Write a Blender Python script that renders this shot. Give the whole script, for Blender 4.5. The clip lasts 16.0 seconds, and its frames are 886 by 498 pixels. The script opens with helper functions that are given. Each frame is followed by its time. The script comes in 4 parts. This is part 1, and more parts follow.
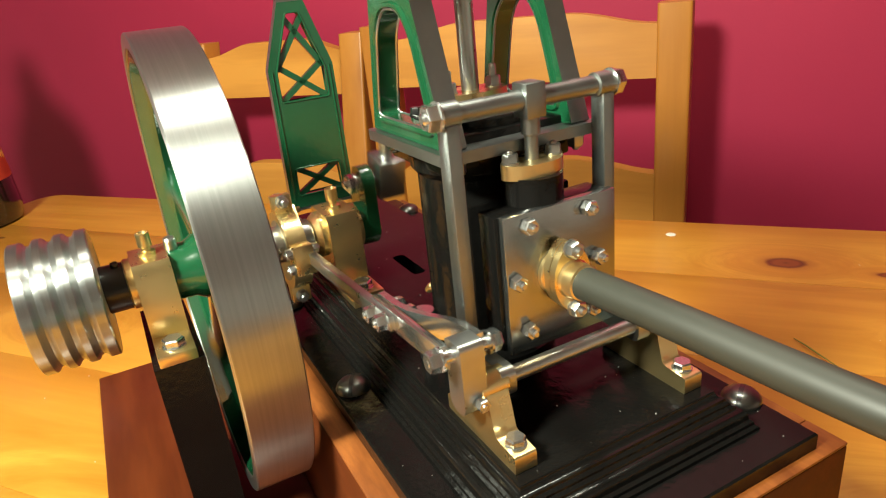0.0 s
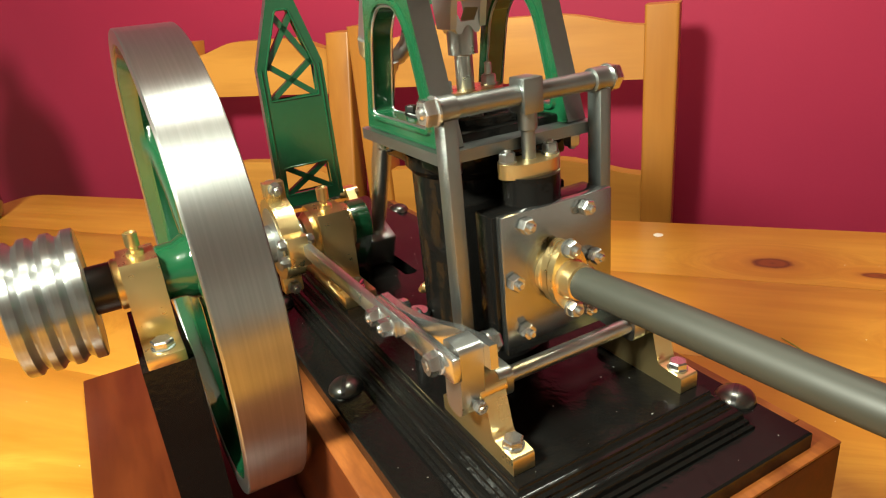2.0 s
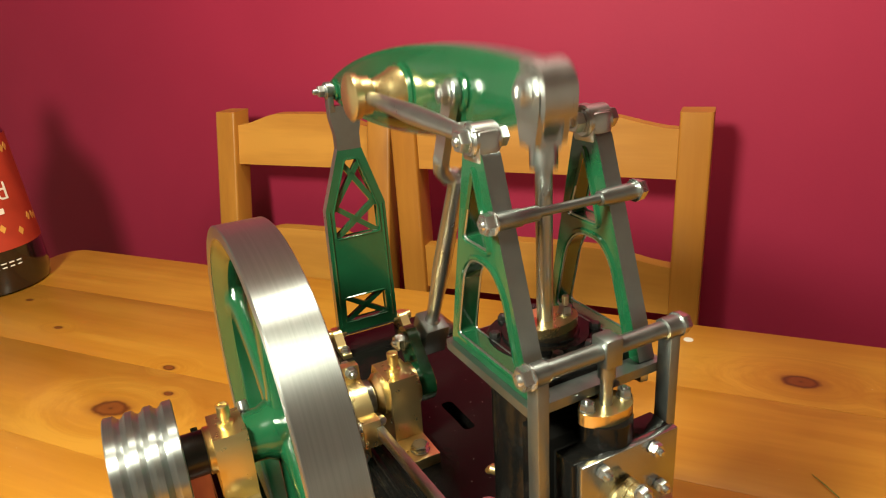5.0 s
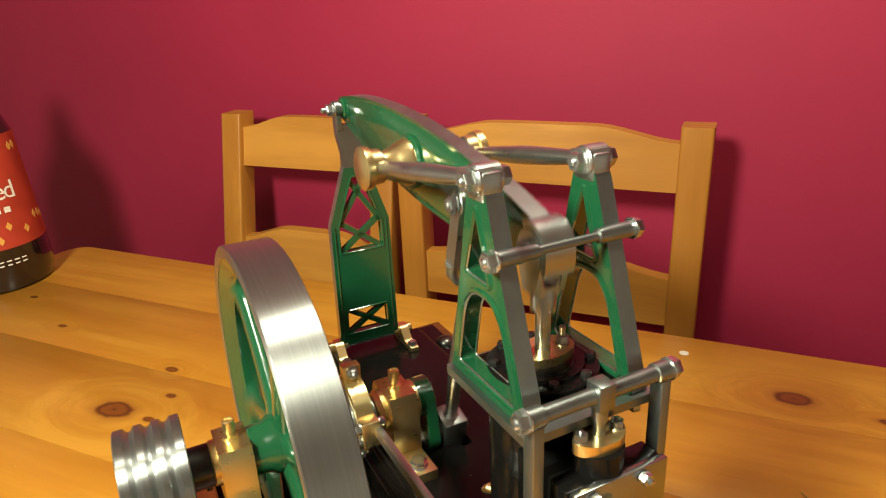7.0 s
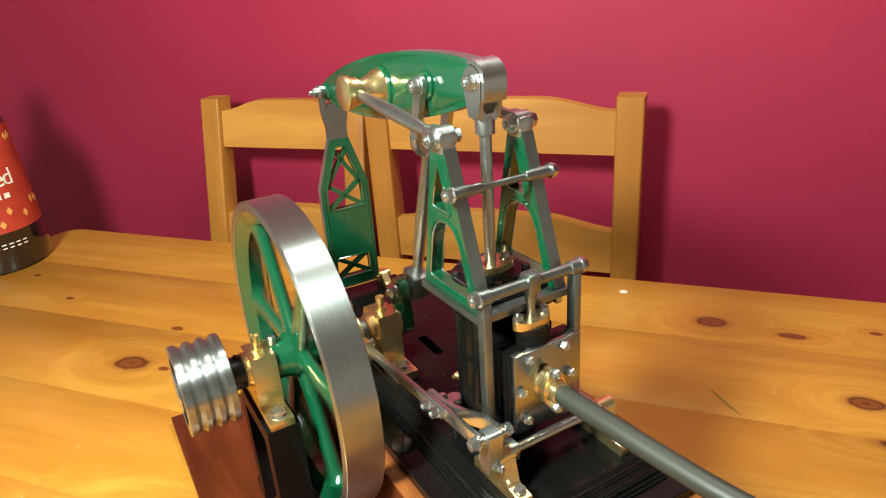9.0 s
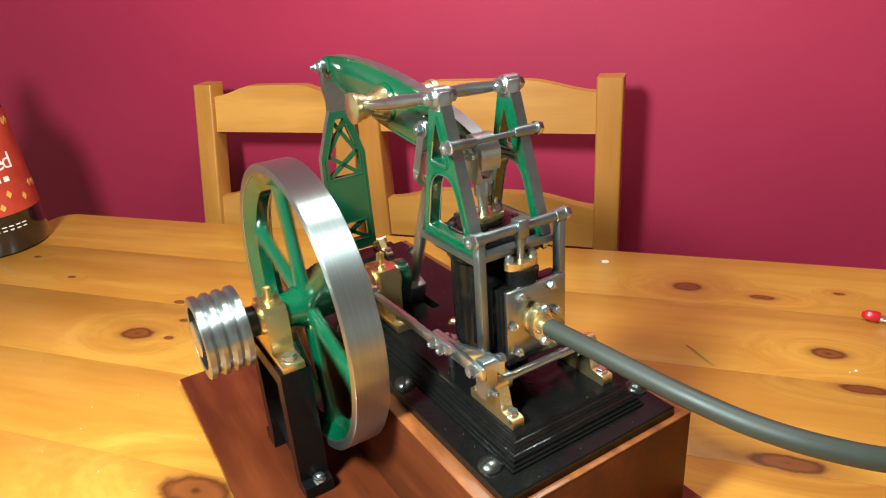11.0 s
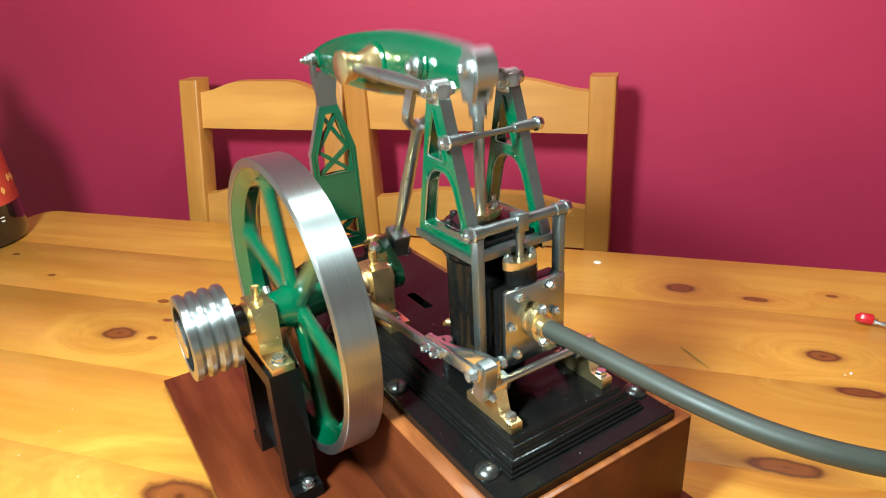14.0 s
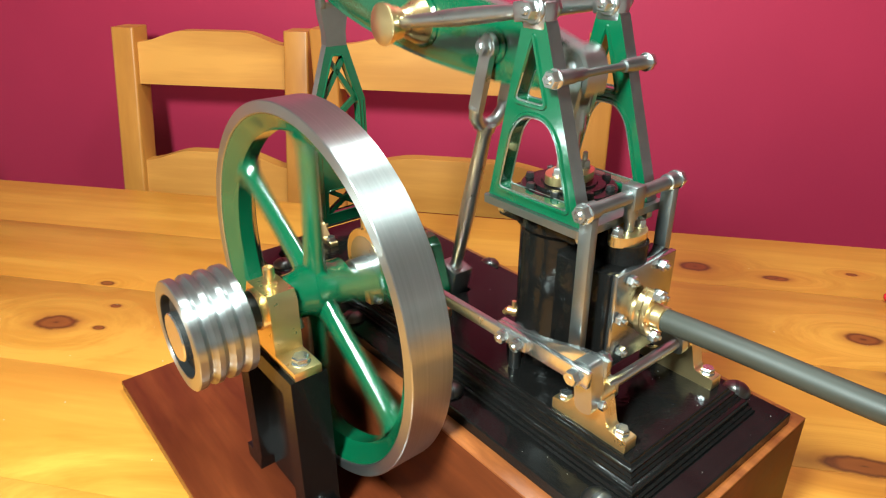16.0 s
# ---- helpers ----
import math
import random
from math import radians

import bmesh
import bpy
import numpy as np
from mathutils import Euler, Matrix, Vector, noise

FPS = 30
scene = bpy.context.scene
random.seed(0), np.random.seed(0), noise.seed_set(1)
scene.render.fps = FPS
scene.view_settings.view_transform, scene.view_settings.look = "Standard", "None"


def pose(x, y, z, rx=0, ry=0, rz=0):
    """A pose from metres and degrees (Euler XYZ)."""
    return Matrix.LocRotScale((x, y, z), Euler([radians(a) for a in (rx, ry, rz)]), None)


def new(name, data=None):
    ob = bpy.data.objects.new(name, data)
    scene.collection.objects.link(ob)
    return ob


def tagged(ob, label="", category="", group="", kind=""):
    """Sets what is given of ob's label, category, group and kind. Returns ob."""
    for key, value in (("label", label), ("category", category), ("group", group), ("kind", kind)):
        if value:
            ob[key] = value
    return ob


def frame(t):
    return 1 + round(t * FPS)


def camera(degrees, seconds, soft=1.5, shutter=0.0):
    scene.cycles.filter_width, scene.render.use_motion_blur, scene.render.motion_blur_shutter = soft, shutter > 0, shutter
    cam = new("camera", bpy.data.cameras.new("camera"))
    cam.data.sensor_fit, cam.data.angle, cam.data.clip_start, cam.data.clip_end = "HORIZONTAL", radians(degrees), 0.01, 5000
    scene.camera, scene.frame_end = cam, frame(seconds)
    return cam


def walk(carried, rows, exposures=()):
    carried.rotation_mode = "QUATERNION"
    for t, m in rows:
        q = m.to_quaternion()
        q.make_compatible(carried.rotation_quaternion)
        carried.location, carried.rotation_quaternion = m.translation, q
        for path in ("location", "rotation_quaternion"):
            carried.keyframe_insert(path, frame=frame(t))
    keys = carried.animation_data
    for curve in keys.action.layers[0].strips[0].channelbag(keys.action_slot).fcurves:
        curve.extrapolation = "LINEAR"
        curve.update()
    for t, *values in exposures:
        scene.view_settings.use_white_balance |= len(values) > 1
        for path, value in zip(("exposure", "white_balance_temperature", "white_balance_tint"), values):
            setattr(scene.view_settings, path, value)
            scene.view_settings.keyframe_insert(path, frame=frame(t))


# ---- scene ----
# ---------------------------------------------------------------- camera
cam = camera(67.90, 16.0, 1.15, 0.22)
PATH = [
    (0.0, -0.0025, -0.3479, 0.2841, 67.61, 5.75, -28.22),
    (0.5, -0.0049, -0.3441, 0.2829, 67.61, 5.53, -28.12),
    (1.0, -0.0060, -0.3431, 0.2836, 67.54, 5.49, -28.61),
    (1.5, -0.0065, -0.3422, 0.2841, 67.52, 5.16, -29.16),
    (2.0, -0.0054, -0.3440, 0.2832, 67.56, 5.24, -29.46),
    (2.5, -0.0061, -0.3459, 0.2836, 67.77, 4.85, -29.59),
    (3.0, -0.0088, -0.3483, 0.2901, 68.14, 4.75, -29.42),
    (3.5, -0.0118, -0.3487, 0.3073, 68.59, 4.68, -29.26),
    (4.0, -0.0172, -0.3388, 0.3321, 68.80, 4.15, -28.87),
    (4.5, -0.0221, -0.3280, 0.3595, 69.33, 3.95, -28.20),
    (7.0, -0.0264, -0.3317, 0.3955, 69.04, 2.43, -27.32),
    (7.5, -0.0282, -0.3554, 0.3975, 68.99, 3.12, -28.36),
    (8.0, -0.0460, -0.3868, 0.4063, 68.54, 2.75, -29.24),
    (8.5, -0.0671, -0.4103, 0.4142, 67.76, 3.26, -29.98),
    (9.0, -0.0804, -0.4308, 0.4144, 67.02, 3.77, -30.79),
    (11.5, -0.1177, -0.4713, 0.4020, 66.33, 3.85, -32.53),
    (12.0, -0.1166, -0.4672, 0.4008, 65.92, 3.98, -32.70),
    (12.5, -0.1147, -0.4628, 0.3986, 65.91, 3.98, -33.00),
    (13.0, -0.1130, -0.4631, 0.3997, 66.35, 3.78, -33.33),
    (13.5, -0.1140, -0.4622, 0.4002, 66.62, 3.24, -33.37),
    (14.0, -0.1158, -0.4556, 0.3973, 66.55, 3.02, -33.35),
    (14.5, -0.1193, -0.4446, 0.3881, 65.84, 2.57, -33.51),
    (15.0, -0.1348, -0.4178, 0.3822, 65.18, 1.69, -34.98),
    (15.5, -0.1488, -0.3730, 0.3753, 64.76, 0.95, -36.52),
    (16.0, -0.1382, -0.3314, 0.3582, 64.38, 0.10, -39.34),
]
walk(cam, [(t, pose(x, y, z, rx, ry, rz)) for t, x, y, z, rx, ry, rz in PATH],
     [(0.0, 0.30, 6800, -4), (3.0, 0.32, 6750, -4), (4.0, 0.24, 6850, -4), (4.5, 0.0, 7150, -4), (7.0, -0.07, 7200, -4), (8.0, -0.04, 7150, -4), (9.0, 0.19, 5950, -8),
      (11.5, 0.36, 5350, -10), (12.5, 0.42, 5200, -11), (14.0, 0.48, 5150, -12), (15.0, 0.43, 5400, -10), (16.0, 0.46, 5500, -8)])

# ---------------------------------------------------------------- light
world = bpy.data.worlds.new("room_air")
scene.world = world
world.use_nodes = True
world.node_tree.nodes["Background"].inputs[0].default_value = (1.0, 0.8, 0.6, 1)
world.node_tree.nodes["Background"].inputs[1].default_value = 0.02

# the table's own directions: U along its far edge, N towards the wall
U = Vector((0.6275, -0.7786, 0))
N = Vector((0.7786, 0.6275, 0))


def at(u, n, z):
    """A place in metres from millimetres along the table, towards the wall and up."""
    return (U * u + N * n + Vector((0, 0, z))) * 0.001


def lamp(name, place, watts, size, colour):
    """A wide spot facing down, dark above; no lampshade is built."""
    data = bpy.data.lights.new(name, "SPOT")
    data.spot_size, data.spot_blend = radians(175), 0.1
    data.energy, data.shadow_soft_size, data.color = watts, size, colour
    ob = new(name, data)
    ob.location = place
    return ob


# Neither lamp is in view; placed by the rim's highlights and tuned for brightness.
lamp("pendant_bulb", at(230, 300, 1250), 31, 0.10, (1.0, 0.95, 0.86))
lamp("ceiling_bulb", at(-95, -538, 740), 74, 0.09, (1.0, 0.97, 0.88))

# ---------------------------------------------------------------- materials


def material(name):
    m = bpy.data.materials.new(name)
    m.use_nodes = True
    t = m.node_tree
    return m, t, t.nodes["Principled BSDF"]


def nd(t, kind, **values):
    n = t.nodes.new(kind)
    for key, value in values.items():
        n.inputs[key.replace("_", " ")].default_value = value
    return n


def coords(t, scale=(1, 1, 1), turn=(0, 0, 0), source="Object"):
    c, m = t.nodes.new("ShaderNodeTexCoord"), t.nodes.new("ShaderNodeMapping")
    m.inputs["Scale"].default_value, m.inputs["Rotation"].default_value = scale, turn
    t.links.new(c.outputs[source], m.inputs["Vector"])
    return m.outputs["Vector"]


def ramp(t, fac, stops):
    r = t.nodes.new("ShaderNodeValToRGB")
    while len(r.color_ramp.elements) < len(stops):
        r.color_ramp.elements.new(0.5)
    for e, (p, c) in zip(r.color_ramp.elements, stops):
        e.position, e.color = p, (*c, 1)
    t.links.new(fac, r.inputs[0])
    return r.outputs[0]


def noise_at(t, vec, scale, detail=4.0, rough=0.55):
    n = nd(t, "ShaderNodeTexNoise", Scale=scale, Detail=detail, Roughness=rough)
    t.links.new(vec, n.inputs["Vector"])
    return n.outputs["Fac"]


def bump(t, b, height, strength, distance):
    n = nd(t, "ShaderNodeBump", Strength=strength, Distance=distance)
    t.links.new(height, n.inputs["Height"])
    t.links.new(n.outputs["Normal"], b.inputs["Normal"])


def spread(t, fac, lo, hi):
    m = t.nodes.new("ShaderNodeMapRange")
    m.inputs["To Min"].default_value, m.inputs["To Max"].default_value = lo, hi
    t.links.new(fac, m.inputs["Value"])
    return m.outputs[0]


def metal(name, colour, rough, grain=(60, 60, 60), strength=0.012, dark=0.75, rmin=None, metallic=0.97):
    m, t, b = material(name)
    v = coords(t, grain)
    f, f2 = noise_at(t, v, 2.0), noise_at(t, coords(t), 45.0)
    c = ramp(t, f2, [(0.3, [x * dark for x in colour]), (0.65, colour)])
    t.links.new(c, b.inputs["Base Color"])
    b.inputs["Metallic"].default_value = metallic
    t.links.new(spread(t, f, rough * 0.75 if rmin is None else rmin, rough * 1.25), b.inputs["Roughness"])
    bump(t, b, f, strength, 0.0004)
    return m


def paint(name, colour, rough, relief=0.12, coat=0.6, relief_scale=140.0):
    m, t, b = material(name)
    f, f2 = noise_at(t, coords(t), relief_scale, 3.0), noise_at(t, coords(t), 30.0)
    t.links.new(ramp(t, f2, [(0.3, [x * 0.8 for x in colour]), (0.7, colour)]), b.inputs["Base Color"])
    t.links.new(spread(t, f2, rough * 0.8, rough * 1.3), b.inputs["Roughness"])
    b.inputs["Coat Weight"].default_value, b.inputs["Coat Roughness"].default_value = coat, 0.08
    bump(t, b, f, relief, 0.0006)
    return m


def wood(name, light, dark, turn, rough, stretch=14.0, scale=9.0, coat=0.0, knots=(), fine=0.25, upright=False):
    """Grain along the local x after a turn about z, or along z if upright; knots as (along, across, length, width) in metres."""
    m, t, b = material(name)
    tc = t.nodes.new("ShaderNodeTexCoord")
    mp = t.nodes.new("ShaderNodeMapping")
    mp.inputs["Rotation"].default_value = (0, 0, turn)
    t.links.new(tc.outputs["Object"], mp.inputs["Vector"])
    base = mp.outputs["Vector"]
    info = t.nodes.new("ShaderNodeObjectInfo")
    mul = t.nodes.new("ShaderNodeVectorMath")
    mul.operation = "MULTIPLY"
    mul.inputs[1].default_value = (1, 1, 1.0 / stretch) if upright else (1.0 / stretch, 1, 1)
    t.links.new(base, mul.inputs[0])
    warp = mul.outputs[0]
    mask = None
    for along, across, length, width in knots:
        off = t.nodes.new("ShaderNodeVectorMath")
        off.operation = "SUBTRACT"
        off.inputs[1].default_value = (along, across, 0)
        t.links.new(base, off.inputs[0])
        sc = t.nodes.new("ShaderNodeVectorMath")
        sc.operation = "MULTIPLY"
        sc.inputs[1].default_value = (1 / length, 1 / width, 0)
        t.links.new(off.outputs[0], sc.inputs[0])
        ln = t.nodes.new("ShaderNodeVectorMath")
        ln.operation = "LENGTH"
        t.links.new(sc.outputs[0], ln.inputs[0])
        if mask is None:
            mask = ln.outputs["Value"]
        else:
            mn = t.nodes.new("ShaderNodeMath")
            mn.operation = "MINIMUM"
            t.links.new(mask, mn.inputs[0])
            t.links.new(ln.outputs["Value"], mn.inputs[1])
            mask = mn.outputs[0]
    add = t.nodes.new("ShaderNodeVectorMath")
    add.operation = "ADD"
    t.links.new(warp, add.inputs[0])
    cmb = t.nodes.new("ShaderNodeCombineXYZ")
    shift = t.nodes.new("ShaderNodeMath")
    shift.operation = "MULTIPLY"
    shift.inputs[1].default_value = 7.0
    t.links.new(info.outputs["Random"], shift.inputs[0])
    t.links.new(shift.outputs[0], cmb.inputs[0])
    if mask is None:
        t.links.new(shift.outputs[0], cmb.inputs[2])
    else:
        bend = spread(t, mask, 0.16, 0.0)
        bend.node.interpolation_type = "SMOOTHERSTEP"
        bend.node.inputs["From Min"].default_value, bend.node.inputs["From Max"].default_value = 0.4, 4.5
        both = t.nodes.new("ShaderNodeMath")
        t.links.new(shift.outputs[0], both.inputs[0])
        t.links.new(bend, both.inputs[1])
        t.links.new(both.outputs[0], cmb.inputs[2])
    t.links.new(cmb.outputs[0], add.inputs[1])
    f1 = noise_at(t, add.outputs[0], scale, 5.0, 0.6)
    f2 = noise_at(t, add.outputs[0], scale * 9, 3.0, 0.6)
    f3 = noise_at(t, base, 5.0, 2.0)
    mix = t.nodes.new("ShaderNodeMath")
    mix.operation = "MULTIPLY_ADD"
    mix.inputs[1].default_value = fine
    t.links.new(f2, mix.inputs[0])
    t.links.new(f1, mix.inputs[2])
    mix2 = t.nodes.new("ShaderNodeMath")
    mix2.operation = "MULTIPLY_ADD"
    mix2.inputs[1].default_value = 0.35
    t.links.new(f3, mix2.inputs[0])
    t.links.new(mix.outputs[0], mix2.inputs[2])
    c = ramp(t, mix2.outputs[0], [(0.60, dark), (0.85, [(a + b_) / 2 for a, b_ in zip(light, dark)]), (1.0, light)])
    if mask is not None:
        wob = t.nodes.new("ShaderNodeMath")
        wob.operation = "MULTIPLY_ADD"
        wob.inputs[1].default_value = 0.4
        t.links.new(noise_at(t, base, 60.0), wob.inputs[0])
        t.links.new(mask, wob.inputs[2])
        k = ramp(t, wob.outputs[0], [(0.22, (0.085, 0.023, 0.005)), (0.34, (0.19, 0.055, 0.010)), (0.62, (0.21, 0.062, 0.011)), (0.80, (0.10, 0.028, 0.006)), (1.0, (0.36, 0.14, 0.020))])
        mx = t.nodes.new("ShaderNodeMix")
        mx.data_type = "RGBA"
        fac = spread(t, wob.outputs[0], 1.0, 0.0)
        fac.node.inputs["From Min"].default_value, fac.node.inputs["From Max"].default_value = 0.88, 1.4
        t.links.new(fac, mx.inputs[0])
        t.links.new(c, mx.inputs[6])
        t.links.new(k, mx.inputs[7])
        c = mx.outputs[2]
    if mask is not None:
        tone = nd(t, "ShaderNodeHueSaturation")
        t.links.new(spread(t, info.outputs["Random"], 0.90, 1.08), tone.inputs["Value"])
        t.links.new(spread(t, noise_at(t, add.outputs[0], 3.0, 2.0), 0.490, 0.508), tone.inputs["Hue"])
        t.links.new(c, tone.inputs["Color"])
        c = tone.outputs[0]
    t.links.new(c, b.inputs["Base Color"])
    t.links.new(spread(t, f1, rough * 0.8, rough * 1.25), b.inputs["Roughness"])
    b.inputs["Coat Weight"].default_value, b.inputs["Coat Roughness"].default_value = coat, 0.22
    bump(t, b, mix.outputs[0], 0.12, 0.0006)
    return m


STEEL = metal("brushed_steel", (0.55, 0.57, 0.565), 0.30, (60, 60, 60), dark=0.86)
BRIGHT = metal("polished_steel", (0.70, 0.72, 0.715), 0.22, dark=0.9)
DARKSTEEL = metal("dull_steel", (0.325, 0.345, 0.34), 0.36, dark=0.85)
BRASS = metal("polished_brass", (0.92, 0.72, 0.36), 0.29, (30, 30, 30), 0.006, 0.96, metallic=0.97)
GROUND = metal("ground_steel", (0.44, 0.45, 0.445), 0.22, (30, 30, 300), 0.02, 0.85)
GREEN = paint("green_enamel", (0.010, 0.078, 0.032), 0.13, 0.42, 0.8, 110.0)
BLACK = paint("black_enamel", (0.006, 0.0057, 0.0054), 0.16, 0.5, 0.0, 230.0)
BLACKS = paint("black_oxide_steel", (0.012, 0.012, 0.012), 0.3, 0.05, 0.3)
BLACK.node_tree.nodes["Principled BSDF"].inputs["Specular IOR Level"].default_value = 0.24
GUNMETAL = metal("blued_steel", (0.16, 0.16, 0.15), 0.3, metallic=0.95)
RUBBER = paint("grey_rubber", (0.030, 0.031, 0.023), 0.52, 0.05, 0.0)
CREAM = paint("cream_wall_paint", (0.80, 0.78, 0.73), 0.8, 0.05, 0.0)
WHITE = paint("white_ceiling_paint", (0.80, 0.78, 0.74), 0.8, 0.05, 0.0)


def wall_paint():
    m, t, b = material("magenta_wall_paint")
    f, f2 = noise_at(t, coords(t), 2.2, 3.0), noise_at(t, coords(t), 220.0, 2.0)
    t.links.new(ramp(t, f, [(0.3, (0.312, 0.0150, 0.052)), (0.7, (0.358, 0.0178, 0.060))]), b.inputs["Base Color"])
    b.inputs["Roughness"].default_value = 0.62
    b.inputs["Specular IOR Level"].default_value = 0.3
    bump(t, b, f2, 0.15, 0.001)
    return m


MAGENTA = wall_paint()


def rim_steel():
    """Turned steel: fine rings round the shaft's axis (local x)."""
    m, t, b = material("turned_steel")
    f = noise_at(t, coords(t, (900, 14, 14)), 1.0, 4.0)
    f2 = noise_at(t, coords(t), 30.0)
    t.links.new(ramp(t, f, [(0.3, (0.40, 0.415, 0.415)), (0.7, (0.47, 0.485, 0.485))]), b.inputs["Base Color"])
    b.inputs["Metallic"].default_value = 0.95
    t.links.new(spread(t, f2, 0.32, 0.37), b.inputs["Roughness"])
    bump(t, b, f, 0.05, 0.0003)
    tan = t.nodes.new("ShaderNodeTangent")
    tan.direction_type, tan.axis = "RADIAL", "X"
    t.links.new(tan.outputs[0], b.inputs["Tangent"])
    b.inputs["Anisotropic"].default_value, b.inputs["Anisotropic Rotation"].default_value = 0.9, 0.25
    return m


RIM = rim_steel()
KNOTS = [(-0.334, 0.166, 0.031, 0.019), (0.322, 0.429, 0.026, 0.016), (0.409, 0.416, 0.020, 0.008), (0.462, 0.298, 0.024, 0.014),
         (0.484, 0.238, 0.032, 0.010), (0.402, 0.112, 0.043, 0.014), (-0.076, -0.047, 0.053, 0.024), (-0.338, 0.251, 0.012, 0.007),
         (-0.296, 0.208, 0.009, 0.005), (-0.285, 0.166, 0.009, 0.005), (-0.570, 0.286, 0.009, 0.005), (-0.701, 0.339, 0.009, 0.005), (0.497, 0.443, 0.009, 0.005)]
GRAIN_TURN = 0.0
PINE = wood("varnished_pine_table", (0.575, 0.265, 0.036), (0.410, 0.155, 0.015), GRAIN_TURN, 0.36, 13.0, 10.0, 0.4, KNOTS, 0.35)
CHAIR = wood("pine_chair_wood", (0.54, 0.245, 0.042), (0.36, 0.140, 0.022), 0.0, 0.42, 12.0, 12.0, 0.1)
POST = wood("pine_post_wood", (0.51, 0.225, 0.036), (0.34, 0.128, 0.020), 0.0, 0.42, 12.0, 12.0, 0.1, upright=True)
EDGEWOOD = wood("worn_mahogany_edge", (0.34, 0.108, 0.022), (0.13, 0.034, 0.008), math.pi / 2, 0.4, 4.0, 60.0, 0.05)
MAHOGANY = wood("stained_mahogany", (0.160, 0.036, 0.009), (0.062, 0.012, 0.004), math.pi / 2, 0.3, 9.0, 30.0, 0.25)
# for the box boards: slightly darker and much less glossy than the base board
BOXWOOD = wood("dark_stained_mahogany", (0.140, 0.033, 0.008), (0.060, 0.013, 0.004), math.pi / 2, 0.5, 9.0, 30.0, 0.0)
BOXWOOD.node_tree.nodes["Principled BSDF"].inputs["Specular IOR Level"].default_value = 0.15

# ---------------------------------------------------------------- mesh helpers (millimetres)


def box(bm, x0, x1, y0, y1, z0, z1, bevel=0.0):
    made = bmesh.ops.create_cube(bm, size=1.0)["verts"]
    for v in made:
        v.co = Vector((x0 + (v.co.x + 0.5) * (x1 - x0), y0 + (v.co.y + 0.5) * (y1 - y0), z0 + (v.co.z + 0.5) * (z1 - z0)))
    if bevel:
        edges = list({e for v in made for e in v.link_edges})
        bmesh.ops.bevel(bm, geom=edges, offset=bevel, segments=2, affect="EDGES", profile=0.5)


def frame_of(axis):
    a = Vector(axis).normalized()
    s = a.orthogonal().normalized() if abs(a.z) > 0.9 else a.cross(Vector((0, 0, 1))).normalized()
    return s, a.cross(s), a


def lathe(bm, origin, axis, profile, seg=24, start=0.0, material_index=0):
    """Profile rows (distance along the axis, radius), closed at both ends."""
    s, q, a = frame_of(axis)
    o = Vector(origin)
    rings = []
    for d, r in profile:
        rings.append([bm.verts.new(o + a * d + (s * math.cos(w) + q * math.sin(w)) * max(r, 0.01))
                      for w in (start + 2 * math.pi * k / seg for k in range(seg))])
    made = []
    for lo, hi in zip(rings, rings[1:]):
        for k in range(seg):
            made.append(bm.faces.new((lo[k], lo[(k + 1) % seg], hi[(k + 1) % seg], hi[k])))
    made.append(bm.faces.new(rings[0][::-1]))
    made.append(bm.faces.new(rings[-1]))
    for f in made:
        f.material_index = material_index
    return made


def rod(bm, p0, p1, r0, r1=None, seg=20, chamfer=0.0):
    p0, p1 = Vector(p0), Vector(p1)
    length, r1 = (p1 - p0).length, r0 if r1 is None else r1
    if chamfer:
        lathe(bm, p0, p1 - p0, [(0, r0 - chamfer), (chamfer, r0), (length - chamfer, r1), (length, r1 - chamfer)], seg)
    else:
        lathe(bm, p0, p1 - p0, [(0, r0), (length, r1)], seg)


def hexagon(bm, origin, axis, flats, height, turn=0.0):
    r = flats / math.sqrt(3)
    lathe(bm, origin, axis, [(0, r), (height * 0.8, r), (height, r * 0.86)], 6, turn)


def bolt(bm, origin, axis, flats, height, stud=0.0, turn=0.0, washer=True):
    """A hexagon head or nut, its washer, and the end of the stud."""
    o, a = Vector(origin), Vector(axis).normalized()
    if washer:
        rod(bm, o, o + a * 0.8, flats * 0.62, seg=18)
    hexagon(bm, o + a * 0.6, a, flats, height, turn)
    if stud:
        lathe(bm, o, a, [(0, flats * 0.27), (height + stud - 0.6, flats * 0.27), (height + stud, flats * 0.18)], 12)


def tube(bm, points, radii, seg=14, caps=True):
    pts = [Vector(p) for p in points]
    rings, side = [], None
    for i, p in enumerate(pts):
        d = (pts[min(i + 1, len(pts) - 1)] - pts[max(i - 1, 0)]).normalized()
        side = d.orthogonal().normalized() if side is None else (side - d * side.dot(d)).normalized()
        up = d.cross(side)
        r = radii[i] if isinstance(radii, (list, tuple)) else radii
        rings.append([bm.verts.new(p + (side * math.cos(w) + up * math.sin(w)) * r) for w in (2 * math.pi * k / seg for k in range(seg))])
    for lo, hi in zip(rings, rings[1:]):
        for k in range(seg):
            bm.faces.new((lo[k], lo[(k + 1) % seg], hi[(k + 1) % seg], hi[k]))
    if caps:
        bm.faces.new(rings[0][::-1])
        bm.faces.new(rings[-1])


